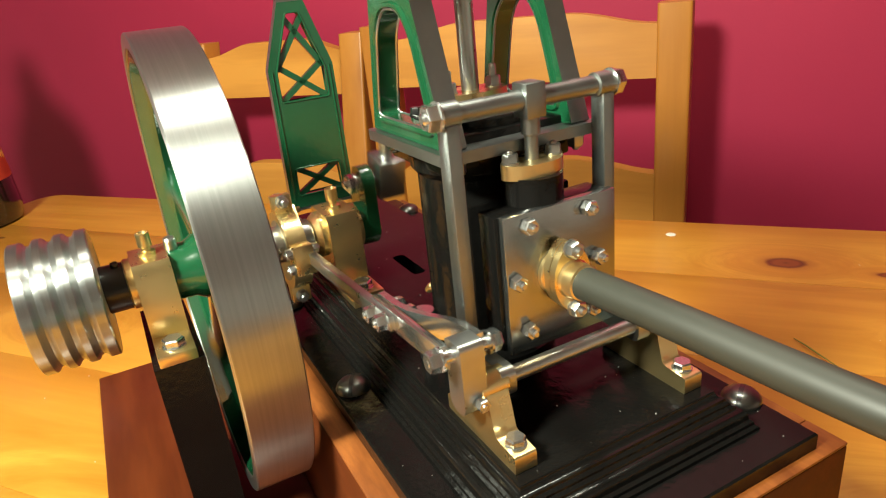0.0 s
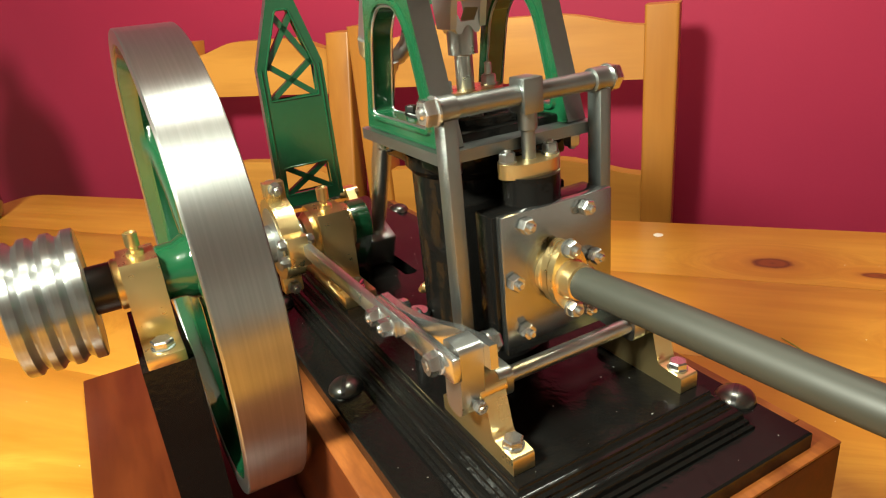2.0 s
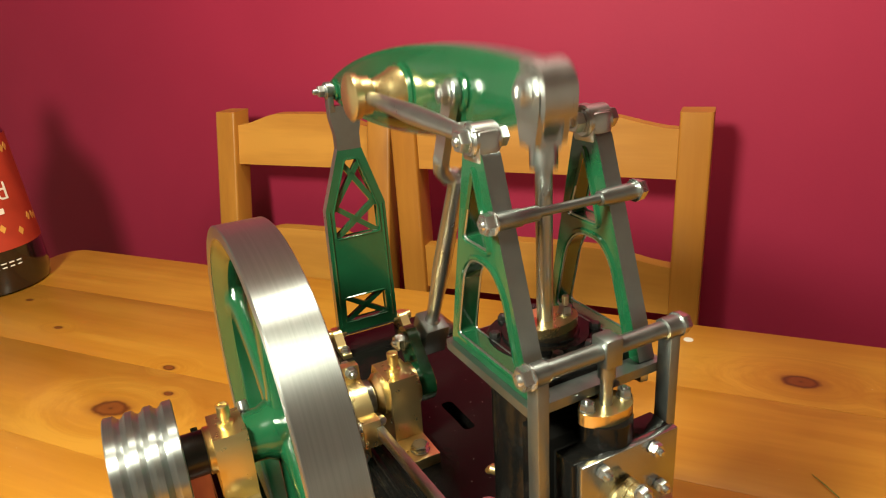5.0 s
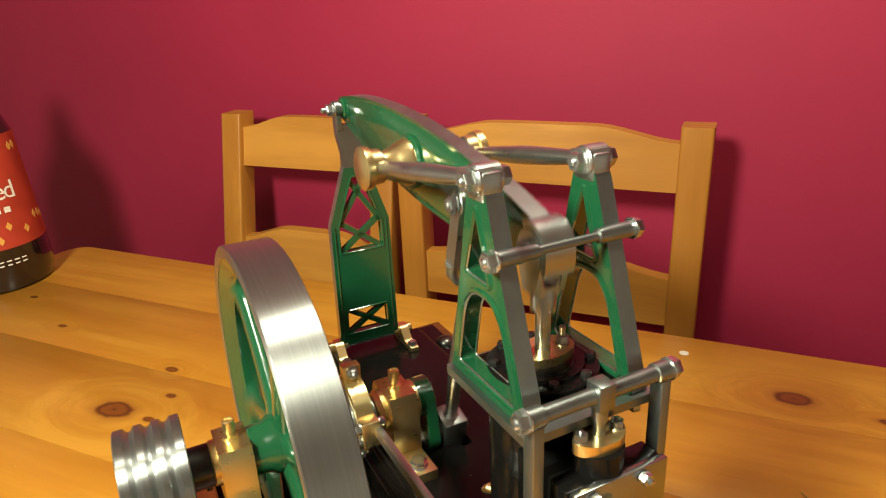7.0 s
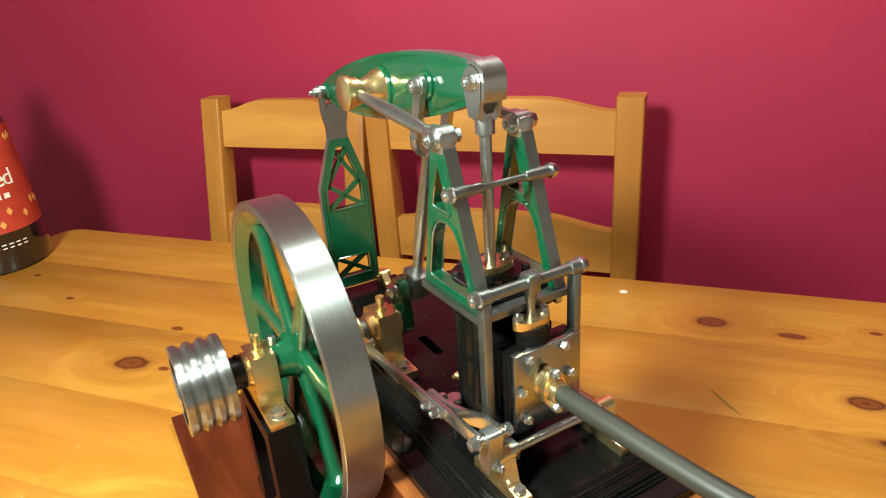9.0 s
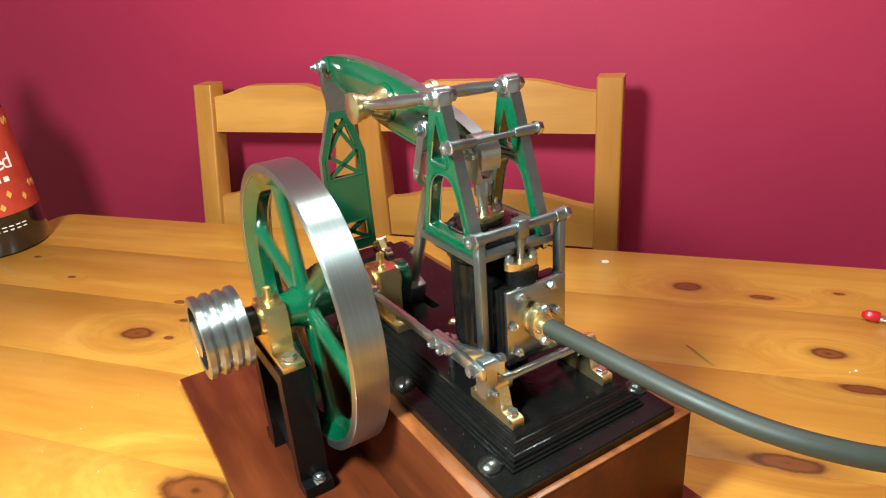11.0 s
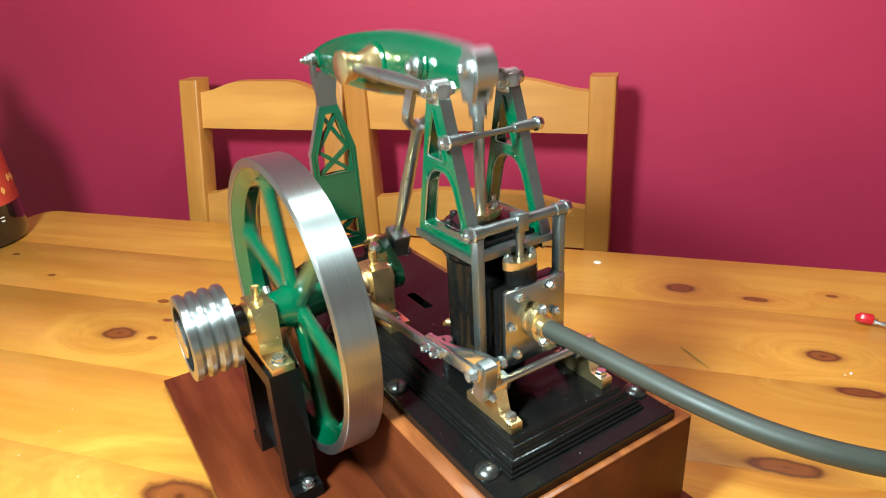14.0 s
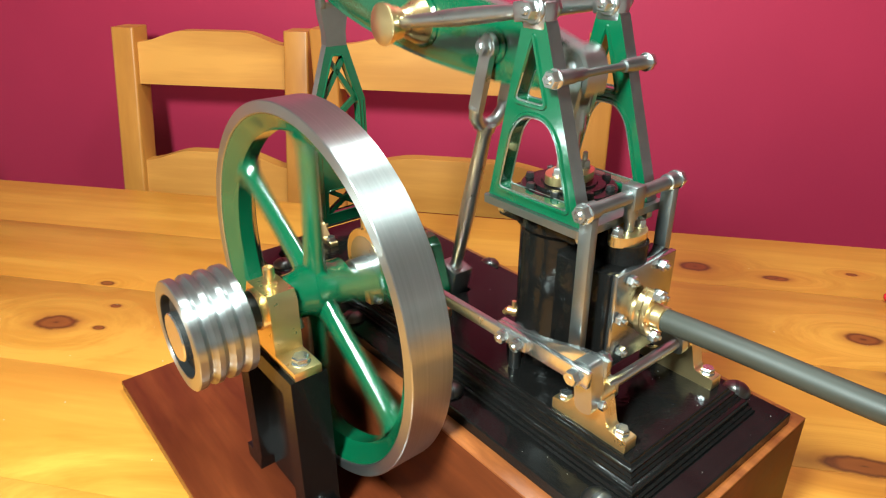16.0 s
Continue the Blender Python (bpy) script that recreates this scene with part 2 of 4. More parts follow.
def loop_tube(bm, points, r, seg=6):
    """A closed bead along a loop."""
    pts = [Vector(p) for p in points]
    n = len(pts)
    normal = (pts[1] - pts[0]).cross(pts[n // 2] - pts[0]).normalized()
    rings = []
    for i, p in enumerate(pts):
        d = (pts[(i + 1) % n] - pts[i - 1]).normalized()
        side = d.cross(normal)
        rings.append([bm.verts.new(p + (side * math.cos(w) + normal * math.sin(w)) * r) for w in (2 * math.pi * k / seg for k in range(seg))])
    for i in range(n):
        lo, hi = rings[i], rings[(i + 1) % n]
        for k in range(seg):
            bm.faces.new((lo[k], lo[(k + 1) % seg], hi[(k + 1) % seg], hi[k]))


def rounded(points, r, steps=5):
    """A polygon with its corners rounded; r a number or one for each corner."""
    out, n = [], len(points)
    for i, p in enumerate(points):
        p, a, b = Vector(p), Vector(points[i - 1]), Vector(points[(i + 1) % n])
        rr = r[i] if isinstance(r, (list, tuple)) else r
        da, db = (a - p), (b - p)
        cut = min(rr, da.length * 0.48, db.length * 0.48)
        if cut < 0.05:
            out.append(tuple(p))
            continue
        s, e = p + da.normalized() * cut, p + db.normalized() * cut
        for k in range(steps + 1):
            w = k / steps
            out.append(tuple((s * (1 - w) ** 2 + p * 2 * w * (1 - w) + e * w * w)))
    return out


def plate(bm, outline, holes, lift, lo, hi, edge_index=0, hole_index=0):
    """A flat plate with holes: 2D outline and holes, lift(a, b, h) gives the place in space, from height lo to hi."""
    loops = [outline] + list(holes)
    verts, edges = [], []
    for loop in loops:
        vs = [bm.verts.new(lift(a, b, lo)) for a, b in loop]
        verts.append(vs)
        edges += [bm.edges.new((vs[i], vs[(i + 1) % len(vs)])) for i in range(len(vs))]
    bottom = [g for g in bmesh.ops.triangle_fill(bm, edges=edges, use_beauty=True)["geom"] if isinstance(g, bmesh.types.BMFace)]
    tops = {}
    for loop, vs in zip(loops, verts):
        for (a, b), v in zip(loop, vs):
            tops[v] = bm.verts.new(lift(a, b, hi))
    for f in bottom:
        bm.faces.new([tops[v] for v in f.verts][::-1])
    for n, vs in enumerate(verts):
        for i in range(len(vs)):
            a, b = vs[i], vs[(i + 1) % len(vs)]
            f = bm.faces.new((a, b, tops[b], tops[a]))
            f.material_index = hole_index if n else edge_index


def smooth_by_angle(me, degrees=35):
    me.polygons.foreach_set("use_smooth", [True] * len(me.polygons))
    me.set_sharp_from_angle(angle=radians(degrees))


def part(name, bm, mats, parent=None, label="", origin=(0, 0, 0)):
    """Links a bmesh in millimetres as one mesh object, its origin at the given place in its parent's space (millimetres)."""
    bmesh.ops.recalc_face_normals(bm, faces=bm.faces)
    bmesh.ops.scale(bm, vec=(0.001, 0.001, 0.001), verts=bm.verts)
    me = bpy.data.meshes.new(name)
    bm.to_mesh(me)
    bm.free()
    for m in mats if isinstance(mats, (list, tuple)) else [mats]:
        me.materials.append(m)
    smooth_by_angle(me)
    ob = new(name, me)
    ob.location = Vector(origin) * 0.001
    if parent:
        ob.parent = parent
    if label:
        tagged(ob, label)
    return ob


def single(name, mats, parent, build, label="", origin=(0, 0, 0)):
    bm = bmesh.new()
    build(bm)
    return part(name, bm, mats, parent, label, origin)


def again(ob, parent, origin, turn=0.0):
    """Another object on the same mesh (millimetres, degrees about z)."""
    o = new(ob.name.split(".")[0], ob.data)
    o.parent = parent
    o.matrix_basis = pose(*(Vector(origin) * 0.001), 0, 0, turn)
    if "label" in ob:
        o["label"] = ob["label"]
    return o


def thing(name, label, category, place=(0, 0, 0), turn=0.0, group="", kind=""):
    ob = new(name)
    ob.empty_display_size = 0.02
    ob.matrix_basis = pose(*place, 0, 0, turn)
    return tagged(ob, label, category, group, kind)


TABLE_TURN = math.degrees(math.atan2(-0.7786, 0.6275))


def laid(ob):
    """Turns an object so that its own x runs along the table and its y towards the wall."""
    ob.rotation_euler = (0, 0, radians(TABLE_TURN))
    return ob


# ---------------------------------------------------------------- the room
WALL_AT, FLOOR, TOP = 775, -750, 1650


def room():
    def slab(name, mat, label, *b):
        ob = laid(single(name, mat, None, lambda bm: box(bm, *b)))
        return tagged(ob, label, name.split("_")[0], kind="structure")
    # Only wall_north is in view; the rest close the room and bounce light.
    slab("wall_north", MAGENTA, "magenta painted plaster wall behind the chairs", -2300, 2500, WALL_AT, WALL_AT + 100, FLOOR, TOP)
    slab("wall_south", CREAM, "plain cream painted wall, added out of view", -2300, 2500, -3100, -3000, FLOOR, TOP)
    slab("wall_west", CREAM, "plain cream painted wall, added out of view", -2400, -2300, -3000, WALL_AT, FLOOR, TOP)
    slab("wall_east", CREAM, "plain cream painted wall, added out of view", 2500, 2600, -3000, WALL_AT, FLOOR, TOP)
    slab("floor", wood("oak_floor", (0.35, 0.2, 0.1), (0.2, 0.11, 0.05), 0.0, 0.5), "brown wooden floor under the table", -2300, 2500, -3000, WALL_AT, FLOOR - 50, FLOOR)
    slab("ceiling", WHITE, "plain white ceiling, added out of view", -2400, 2600, -3100, WALL_AT + 100, TOP, TOP + 50)


room()


def table():
    t = laid(thing("dining_table", "varnished knotty pine dining table with orange tone", "table"))
    t.location = at(0, 0, 0)
    edges = [-440, -300, -163, -27, 102, 244, 386, 526]
    for n, (a, b) in enumerate(zip(edges, edges[1:])):
        def build(bm, a=a, b=b, last=n == 6):
            if last:
                shape = rounded([(-838, a), (1150, a), (1150, b), (-838, b)], [0, 0, 40, 40], 8)
                plate(bm, shape, [], lambda x, y, h: (x, y, h), -32, 0)
            else:
                box(bm, -838, 1150, a, b - 0.15, -32, 0, 0.35)
        single("plank", PINE, t, build)
    for name, b in (("apron", (-770, 1090, 455, 478, -130, -32)), ("apron", (-770, 1090, -400, -377, -130, -32))):
        single(name, CHAIR, t, lambda bm: box(bm, *b, 2))
    for x in (-778, 1020):
        for y in (-405, 410):
            single("leg", POST, t, lambda bm: box(bm, x, x + 75, y, y + 75, FLOOR, -32, 4))


table()


def chair(place, turn, half, label, rake=0.0, tall=231):
    """A ladder-back chair; rake: how far the back leans for each metre of height; tall: the posts above the table."""
    c = thing("dining_chair", label, "chair", place, turn, "chairs at the table")
    top = 750

    def lean(z):
        return rake * (max(z, 420) - top - tall)
    for s in (-1, 1):
        x0 = s * half - (0 if s < 0 else 40)

        def post(bm):
            rows = [[bm.verts.new((x, y + lean(z), z)) for x, y in rounded([(x0, 0), (x0 + 40, 0), (x0 + 40, 42), (x0, 42)], 4, 3)] for z in (0, 420, top + tall - 3, top + tall)]
            for lo, hi in zip(rows, rows[1:]):
                for k in range(len(lo)):
                    bm.faces.new((lo[k], lo[k - 1], hi[k - 1], hi[k]))
            bm.faces.new(rows[0])
            bm.faces.new(rows[-1][::-1])
        single("back_post", POST, c, post)
        single("front_leg", POST, c, lambda bm: box(bm, x0, x0 + 40, -400 + lean(0), -360 + lean(0), 0, 420, 3))

    def rail(bm, z0, z_end, z_mid):
        a, w = half - 39, []
        for k in range(25):
            x = -a + 2 * a * k / 24
            lift = min(1.0, max(0.0, (1 - abs(x) / a) / 0.62))
            w.append((x, z_end + (z_mid - z_end) * (3 * lift ** 2 - 2 * lift ** 3)))
        outline = [(a, z0)] + w[::-1] + [(-a, z0)]
        plate(bm, outline, [], lambda x, z, h: (x, h + 8 * (1 - (x / a) ** 2) + lean(z), z + tall - 231), 9, 31)
    for z in ((top + 143, top + 208, top + 226), (top - 51, top + 19, top + 36), (top - 200, top - 150, top - 140)):
        single("back_rail", CHAIR, c, lambda bm: rail(bm, *z))
    single("seat", CHAIR, c, lambda bm: box(bm, -half + 5, half - 5, -405 + lean(0), -2 + lean(0), 420, 440, 5))


chair(at(-8, 640, FLOOR), TABLE_TURN, 224, "pine ladder-back dining chair with arched rails")
chair(at(-418, 672, FLOOR), TABLE_TURN + 1, 169, "pine ladder-back dining chair pushed in beside its neighbour", 0.2, 222)


def bottle():
    glass = paint("dark_bottle_glass", (0.012, 0.008, 0.006), 0.12, 0.02, 0.9)
    red = paint("red_label_paper", (0.42, 0.035, 0.015), 0.6, 0.05, 0.0)
    gold = paint("gold_print", (0.75, 0.36, 0.08), 0.5, 0.02, 0.0)
    pale = paint("cream_print", (0.85, 0.78, 0.66), 0.6, 0.02, 0.0)
    b = thing("wine_bottle", "dark mulled wine bottle with red festive label", "bottle", at(-828, 368, 0))
    prof = [(0, 76), (3, 82), (20, 85), (66, 83), (236, 73), (262, 64), (285, 49), (305, 34), (322, 24), (350, 19), (352, 21), (368, 21), (370, 17)]
    single("body", glass, b, lambda bm: lathe(bm, (0, 0, 0), (0, 0, 1), prof, 48), "dark glass body")

    def r_at(z):
        return np.interp(z, [p[0] for p in prof], [p[1] for p in prof])
    single("label", red, b, lambda bm: lathe(bm, (0, 0, 0), (0, 0, 1), [(z, r_at(z) + 0.7) for z in (68, 100, 125, 150, 180, 215, 234)], 48), "red paper label")
    away = math.atan2(-1.15, 0.33)
    slope = math.atan2(83 - 73, 170)

    def on_body(z, w):
        """The pose of print at a height and an angle round the bottle."""
        m = Matrix.Rotation(away + w, 4, "Z") @ Matrix.Translation((r_at(z) * 0.001 + 0.0012, 0, z * 0.001))
        return m @ Matrix.Rotation(-slope, 4, "Y") @ Matrix.Rotation(math.pi / 2, 4, "Z") @ Matrix.Rotation(math.pi / 2, 4, "X")

    def word(text, z, w, size, mat):
        cu = bpy.data.curves.new("word", "FONT")
        cu.body, cu.size, cu.extrude, cu.align_x = text, size, 0.0002, "CENTER"
        tmp = new("word", cu)
        bpy.context.view_layer.update()
        me = bpy.data.meshes.new_from_object(tmp.evaluated_get(bpy.context.evaluated_depsgraph_get()))
        bpy.data.objects.remove(tmp)
        ob = new("lettering", me)
        me.materials.clear()
        me.materials.append(mat)
        ob.parent, ob.matrix_basis = b, on_body(z, w)
    for k, ch in enumerate("Mulled"):
        word(ch, 142, (k - 2.5) * 0.2, 0.038, pale)
    for k in range(5):
        ob = single("print_bar", pale, b, lambda bm: box(bm, -4.6, 4.6, -4.2, 4.2, -0.2, 0.3))
        ob.matrix_basis = on_body(126, (k - 2) * 0.18)
    random.seed(4)
    for k in range(16):
        z, w = random.choice((84, 92, 104, 176, 198, 212)) + random.uniform(-4, 4), random.uniform(-1.4, 1.4)
        ob = single("fleck", gold, b, lambda bm: plate(bm, rounded([(-5, 0), (0, -7), (5, 0), (0, 7)], 1), [], lambda x, y, h: (x, y, h), -0.2, 0.3))
        ob.matrix_basis = on_body(z, w)
    for k in range(14):
        for z, l in ((50, 3.6), (44, 3.2)):
            ob = single("print_bar", pale, b, lambda bm: box(bm, -l, l, -0.9, 0.9, -0.2, 0.3))
            ob.matrix_basis = on_body(z, -1.3 + k * 0.13)


bottle()


def small_litter():
    straw = paint("dry_straw", (0.16, 0.17, 0.03), 0.6, 0.05, 0.0)
    pts = [Vector(at(u, n, z)) * 1000 for u, n, z in ((321, 283, 1.2), (329, 271, 2.4), (338, 259, 2.0), (349, 246, 1.2))]
    tagged(single("grass_blade", straw, None, lambda bm: tube(bm, pts, [0.3, 0.6, 0.5, 0.2], 6)), "dry green blade of grass on the table", "grass blade")
    pale = paint("white_chip", (0.85, 0.82, 0.72), 0.5, 0.05, 0.0)
    p = at(212, 487, 0) * 1000
    tagged(single("paint_flake", pale, None, lambda bm: lathe(bm, p, (0, 0, 1), [(0.05, 5.5), (0.4, 4.5)], 12)), "small white flake near the table edge", "flake")
    red = paint("red_plastic", (0.5, 0.01, 0.02), 0.25, 0.02, 0.4)
    c = thing("bottle_stopper", "small red plastic stopper with clear stem on the table", "stopper", at(508, 383, 0), TABLE_TURN - 14)
    single("cap", red, c, lambda bm: lathe(bm, (0, 0, 6.2), (1, 0, 0), [(0, 2.5), (4, 5.4), (6, 6.2), (16, 6.2), (18, 5.2)], 20), "red plastic cap")
    single("stem", BRIGHT, c, lambda bm: lathe(bm, (17, -1, 4.6), (1, -0.1, -0.06), [(0, 3.2), (5, 3.2), (5.4, 2.2), (9, 2.2), (9.4, 3.0), (20, 2.6), (24, 1.6)], 16), "clear plastic stem")


small_litter()


def crumbs():
    """Pale specks scattered over the table top."""
    random.seed(23)
    pale = paint("pale_crumb", (0.8, 0.78, 0.7), 0.7, 0.05, 0.0)

    def build(bm):
        spots = [(482, 270, 1.6), (476, 266, 0.9), (-268, 27, 0.6), (-251, -5, 0.6), (-261, -42, 0.6), (-183, -50, 0.6), (-235, 57, 0.5)]
        spots += [(random.uniform(-520, -110), random.uniform(-120, 240), random.uniform(0.2, 0.45)) for _ in range(26)]
        spots += [(random.uniform(260, 620), random.uniform(60, 480), random.uniform(0.2, 0.45)) for _ in range(18)]
        for u, n, r in spots:
            lathe(bm, Vector(at(u, n, 0)) * 1000, (random.uniform(-0.2, 0.2), random.uniform(-0.2, 0.2), 1), [(-0.1, r), (r * 0.5, r * 0.8), (r * 0.8, r * 0.3)], 6)
    tagged(single("crumbs", pale, None, build), "pale crumbs scattered on the table top", "crumbs", kind="stuff")


crumbs()

# ---------------------------------------------------------------- the engine
XC = 133.0            # the engine's middle plane
YP = -110.0           # the piston's line
YT = -107.0           # the radius rods' fixed pivot
SHAFT_Z = 157.0
ROCK_Z = 147.8         # the rocker shaft
LINK_Y = 132.5         # the rocking link's foot
PLATE_Z = 124.0       # top of the cast bed


def plinth():
    p = thing("wooden_plinth", "reddish mahogany stained stepped plinth on the table", "plinth")
    single("base_board", MAHOGANY, p, lambda bm: box(bm, -60, 243, -250, 204, 0, 10, 1.2))
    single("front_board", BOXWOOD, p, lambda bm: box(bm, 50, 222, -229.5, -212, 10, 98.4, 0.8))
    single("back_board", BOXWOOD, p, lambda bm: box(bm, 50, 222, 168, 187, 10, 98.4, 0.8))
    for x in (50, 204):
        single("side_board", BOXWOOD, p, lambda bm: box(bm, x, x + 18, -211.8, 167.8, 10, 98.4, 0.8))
        single("edge_strip", EDGEWOOD, p, lambda bm: box(bm, x, x + 18, -211.8, 167.8, 98.4, 100, 0.6), "worn lighter top edge")
    for y0, y1 in ((-229.5, -212), (168, 187)):
        single("edge_strip", EDGEWOOD, p, lambda bm: box(bm, 50, 222, y0, y1, 98.4, 100, 0.6), "worn lighter top edge")


plinth()
ENGINE = thing("beam_engine", "model grasshopper beam steam engine in green, black, brass and steel", "steam engine")


def bed():
    def build(bm):
        # one casting: flange, rounded steps of the moulding, flat top
        rows = [(60.5, -225, 172, 100), (60.5, -225, 172, 106.7), (61.3, -224.2, 171.2, 107.5), (76.4, -211.4, 156.4, 107.8)]
        # inset and height of each arris of the moulding: two fillets, a cove, two fillets, an ovolo
        steps = [(0, 0), (0.15, 1.4), (1.5, 2.2), (1.65, 3.5), (3.0, 4.3), (3.2, 5.4)]
        steps += [(3.2 + 3.2 * (1 - math.cos(w)), 5.4 + 3.4 * math.sin(w)) for w in (math.pi / 2 * j / 6 for j in range(1, 7))]
        steps += [(6.6, 9.6), (7.9, 10.4), (8.05, 11.3), (9.3, 12.1), (9.5, 13.2)]
        steps += [(9.5 + 2.7 * math.sin(w), 13.2 + 2.6 * (1 - math.cos(w))) for w in (math.pi / 2 * j / 5 for j in range(1, 6))]
        rows += [(76.4 + i, -211.4 + i, 156.4 - i, 107.8 + h) for i, h in steps]
        rows += [(89.0, -198.8, 143.8, PLATE_Z)]
        rings = []
        for x, y0, y1, z in rows:
            far = 269.5 - x
            rings.append([bm.verts.new(p) for p in ((x, y0, z), (far, y0, z), (far, y1, z), (x, y1, z))])
        for lo, hi in zip(rings, rings[1:]):
            for j in range(4):
                bm.faces.new((lo[j], lo[(j + 1) % 4], hi[(j + 1) % 4], hi[j]))
        bm.faces.new(rings[0][::-1])
        # the flat top with the pit under the crank
        pit = rounded([(136, -20), (144, -20), (144, 14), (136, 14)], 3, 4)
        rim = [bm.verts.new((x, y, PLATE_Z)) for x, y in pit]
        floor = [bm.verts.new((x, y, PLATE_Z - 9)) for x, y in pit]
        edges = [bm.edges.new((rim[i], rim[i - 1])) for i in range(len(rim))] + [bm.edges.get((rings[-1][i], rings[-1][i - 1])) for i in range(4)]
        bmesh.ops.triangle_fill(bm, edges=edges, use_beauty=True)
        for i in range(len(rim)):
            bm.faces.new((rim[i - 1], rim[i], floor[i], floor[i - 1]))
        bm.faces.new(floor)
    b = single("bed", BLACK, ENGINE, build, "glossy black cast bed with stepped moulding")

    def screw(bm):
        dome = [(0, 8.4), (1.0, 8.4), (2.4, 7.9), (4.0, 6.4), (5.2, 4.0), (5.7, 1.8), (5.8, 0.1)]
        lathe(bm, (0, 0, 0), (0, 0, 1), dome, 28)
        # the slot's shade across the head, drawn as a black strip, no groove cut
        line = [(-r, z + 0.12) for z, r in dome[1:]] + [(r, z + 0.12) for z, r in dome[:0:-1]]
        rows = [[bm.verts.new((x, y, z)) for x, z in line] for y in (-0.95, 0.95)]
        for i in range(len(line) - 1):
            f = bm.faces.new((rows[0][i], rows[0][i + 1], rows[1][i + 1], rows[1][i]))
            f.material_index = 1
    first = single("bed_screw", [GUNMETAL, BLACKS], b, screw, "domed slotted screw", (70, -196, 107.3))
    for x, y, w in ((70, -84, 60), (70, 25, 15), (70, 135, 80), (203.5, -194, 30), (203.5, -84, 100), (203.5, 25, 50), (203.5, 135, 0)):
        again(first, b, (x, y, 107.3), w)


bed()


def bearing(x, seat_z):
    """A brass bearing with flanged bush, oil cup and two holding bolts."""
    b = single("shaft_bearing", BRASS, ENGINE, lambda bm: bearing_block(bm, seat_z), "polished brass shaft bearing", (x, 0, 0))
    single("oil_cup", BRASS, b, lambda bm: lathe(bm, (0, 0, 170), (0, 0, 1), [(0, 4.4), (2, 4.2), (2.6, 2.4), (4.2, 2.3), (4.8, 3.4), (11.6, 3.4), (12, 2.7), (11, 2.3)], 20))
    for y in (-30.5, 30.5):
        single("bolt", BRIGHT, b, lambda bm: bolt(bm, (0, y, 131), (0, 0, 1), 9.4, 4.2), "bright hexagon bolt")


def bearing_block(bm, seat_z):
    box(bm, -9, 9, -39, 39, seat_z, 131, 0.5)
    outline = [(-16, 130.8), (16, 130.8), (16, 164), (13, 170), (-13, 170), (-16, 164)]
    plate(bm, outline, [], lambda y, z, h: (h, y, z), -9, 9)
    for s in (-1, 1):
        lathe(bm, (s * 8.8, 0, SHAFT_Z), (s, 0, 0), [(0, 13), (3.2, 13), (4, 12), (6, 10.5), (6.4, 9.6)], 30)


bearing(0, 125)
bearing(100, PLATE_Z)


def pedestal():
    def build(bm):
        outline = [(-50, 10), (-30, 10), (-28, 20), (-26, 24), (-26, 112), (26, 112), (26, 24), (28, 20), (30, 10), (50, 10), (50, 21), (40, 22), (39, 125), (-39, 125), (-40, 22), (-50, 21)]
        plate(bm, outline, [], lambda y, z, h: (h, y, z), -12, 12)
        box(bm, -2.5, 2.5, -26.2, 26.2, 12, 113)
    p = single("bearing_pedestal", BLACK, ENGINE, build, "black enamelled open pedestal")
    for y in (-45, 45):
        single("bolt", BRIGHT, p, lambda bm: bolt(bm, (2, y, 21.2), (0, 0, 1), 8.6, 4.0, 2.0), "bright nut and stud")


pedestal()


def cylinder():
    def build(bm):
        lathe(bm, (XC, YP, PLATE_Z - 0.5), (0, 0, 1), [(0, 30), (6, 30), (7, 27), (9, 25.5), (86, 25.5), (89, 28), (94, 28)], 48)
        box(bm, XC - 27, XC + 27, YP - 29, YP + 27, 214, 230, 1.2)
        box(bm, XC - 24, XC + 24, -142, -125, 150, 204, 1)
    c = single("cylinder", BLACK, ENGINE, build, "glossy black cylinder")
    single("cylinder_cover", BLACK, c, lambda bm: lathe(bm, (XC, YP, 229.8), (0, 0, 1), [(0, 26.5), (3.4, 26.5), (4.0, 25.9), (4.0, 20), (5.4, 19.6), (5.6, 15.5), (6.6, 15), (6.8, 13)], 44), "black top cover")

    def gland(bm):
        pts = [(16.5 * math.cos(w), 10.5 * math.sin(w)) for w in (2 * math.pi * k / 40 for k in range(40))]
        plate(bm, pts, [], lambda x, y, h: (XC + x, YP + y, h), 236.2, 241)
    g = single("rod_gland", BRASS, c, gland, "oval brass gland")
    for s in (-1, 1):
        single("stud_nut", STEEL, g, lambda bm: bolt(bm, (XC + s * 10.5, YP - 1, 241), (0, 0, 1), 5.6, 3.6, 5.5), "steel nut on a long stud")
    for k in range(8):
        w = 2 * math.pi * (k + 0.5) / 8
        single("cover_nut", BLACKS, c, lambda bm: bolt(bm, (XC + 23 * math.cos(w), YP + 23 * math.sin(w), 233.6), (0, 0, 1), 4.4, 2.4, 0.8, w))
    single("drain_cock", BRASS, c, lambda bm: (rod(bm, (123, -92, 146), (117.5, -82.5, 146), 2.8, 2.8, 14, 0.3), rod(bm, (119.5, -86, 143), (119.5, -86, 153), 1.6, 1.4, 12), rod(bm, (117.5, -82.5, 146), (116.5, -80.8, 143.5), 2.0, 1.8, 12)), "small brass drain cock")


cylinder()


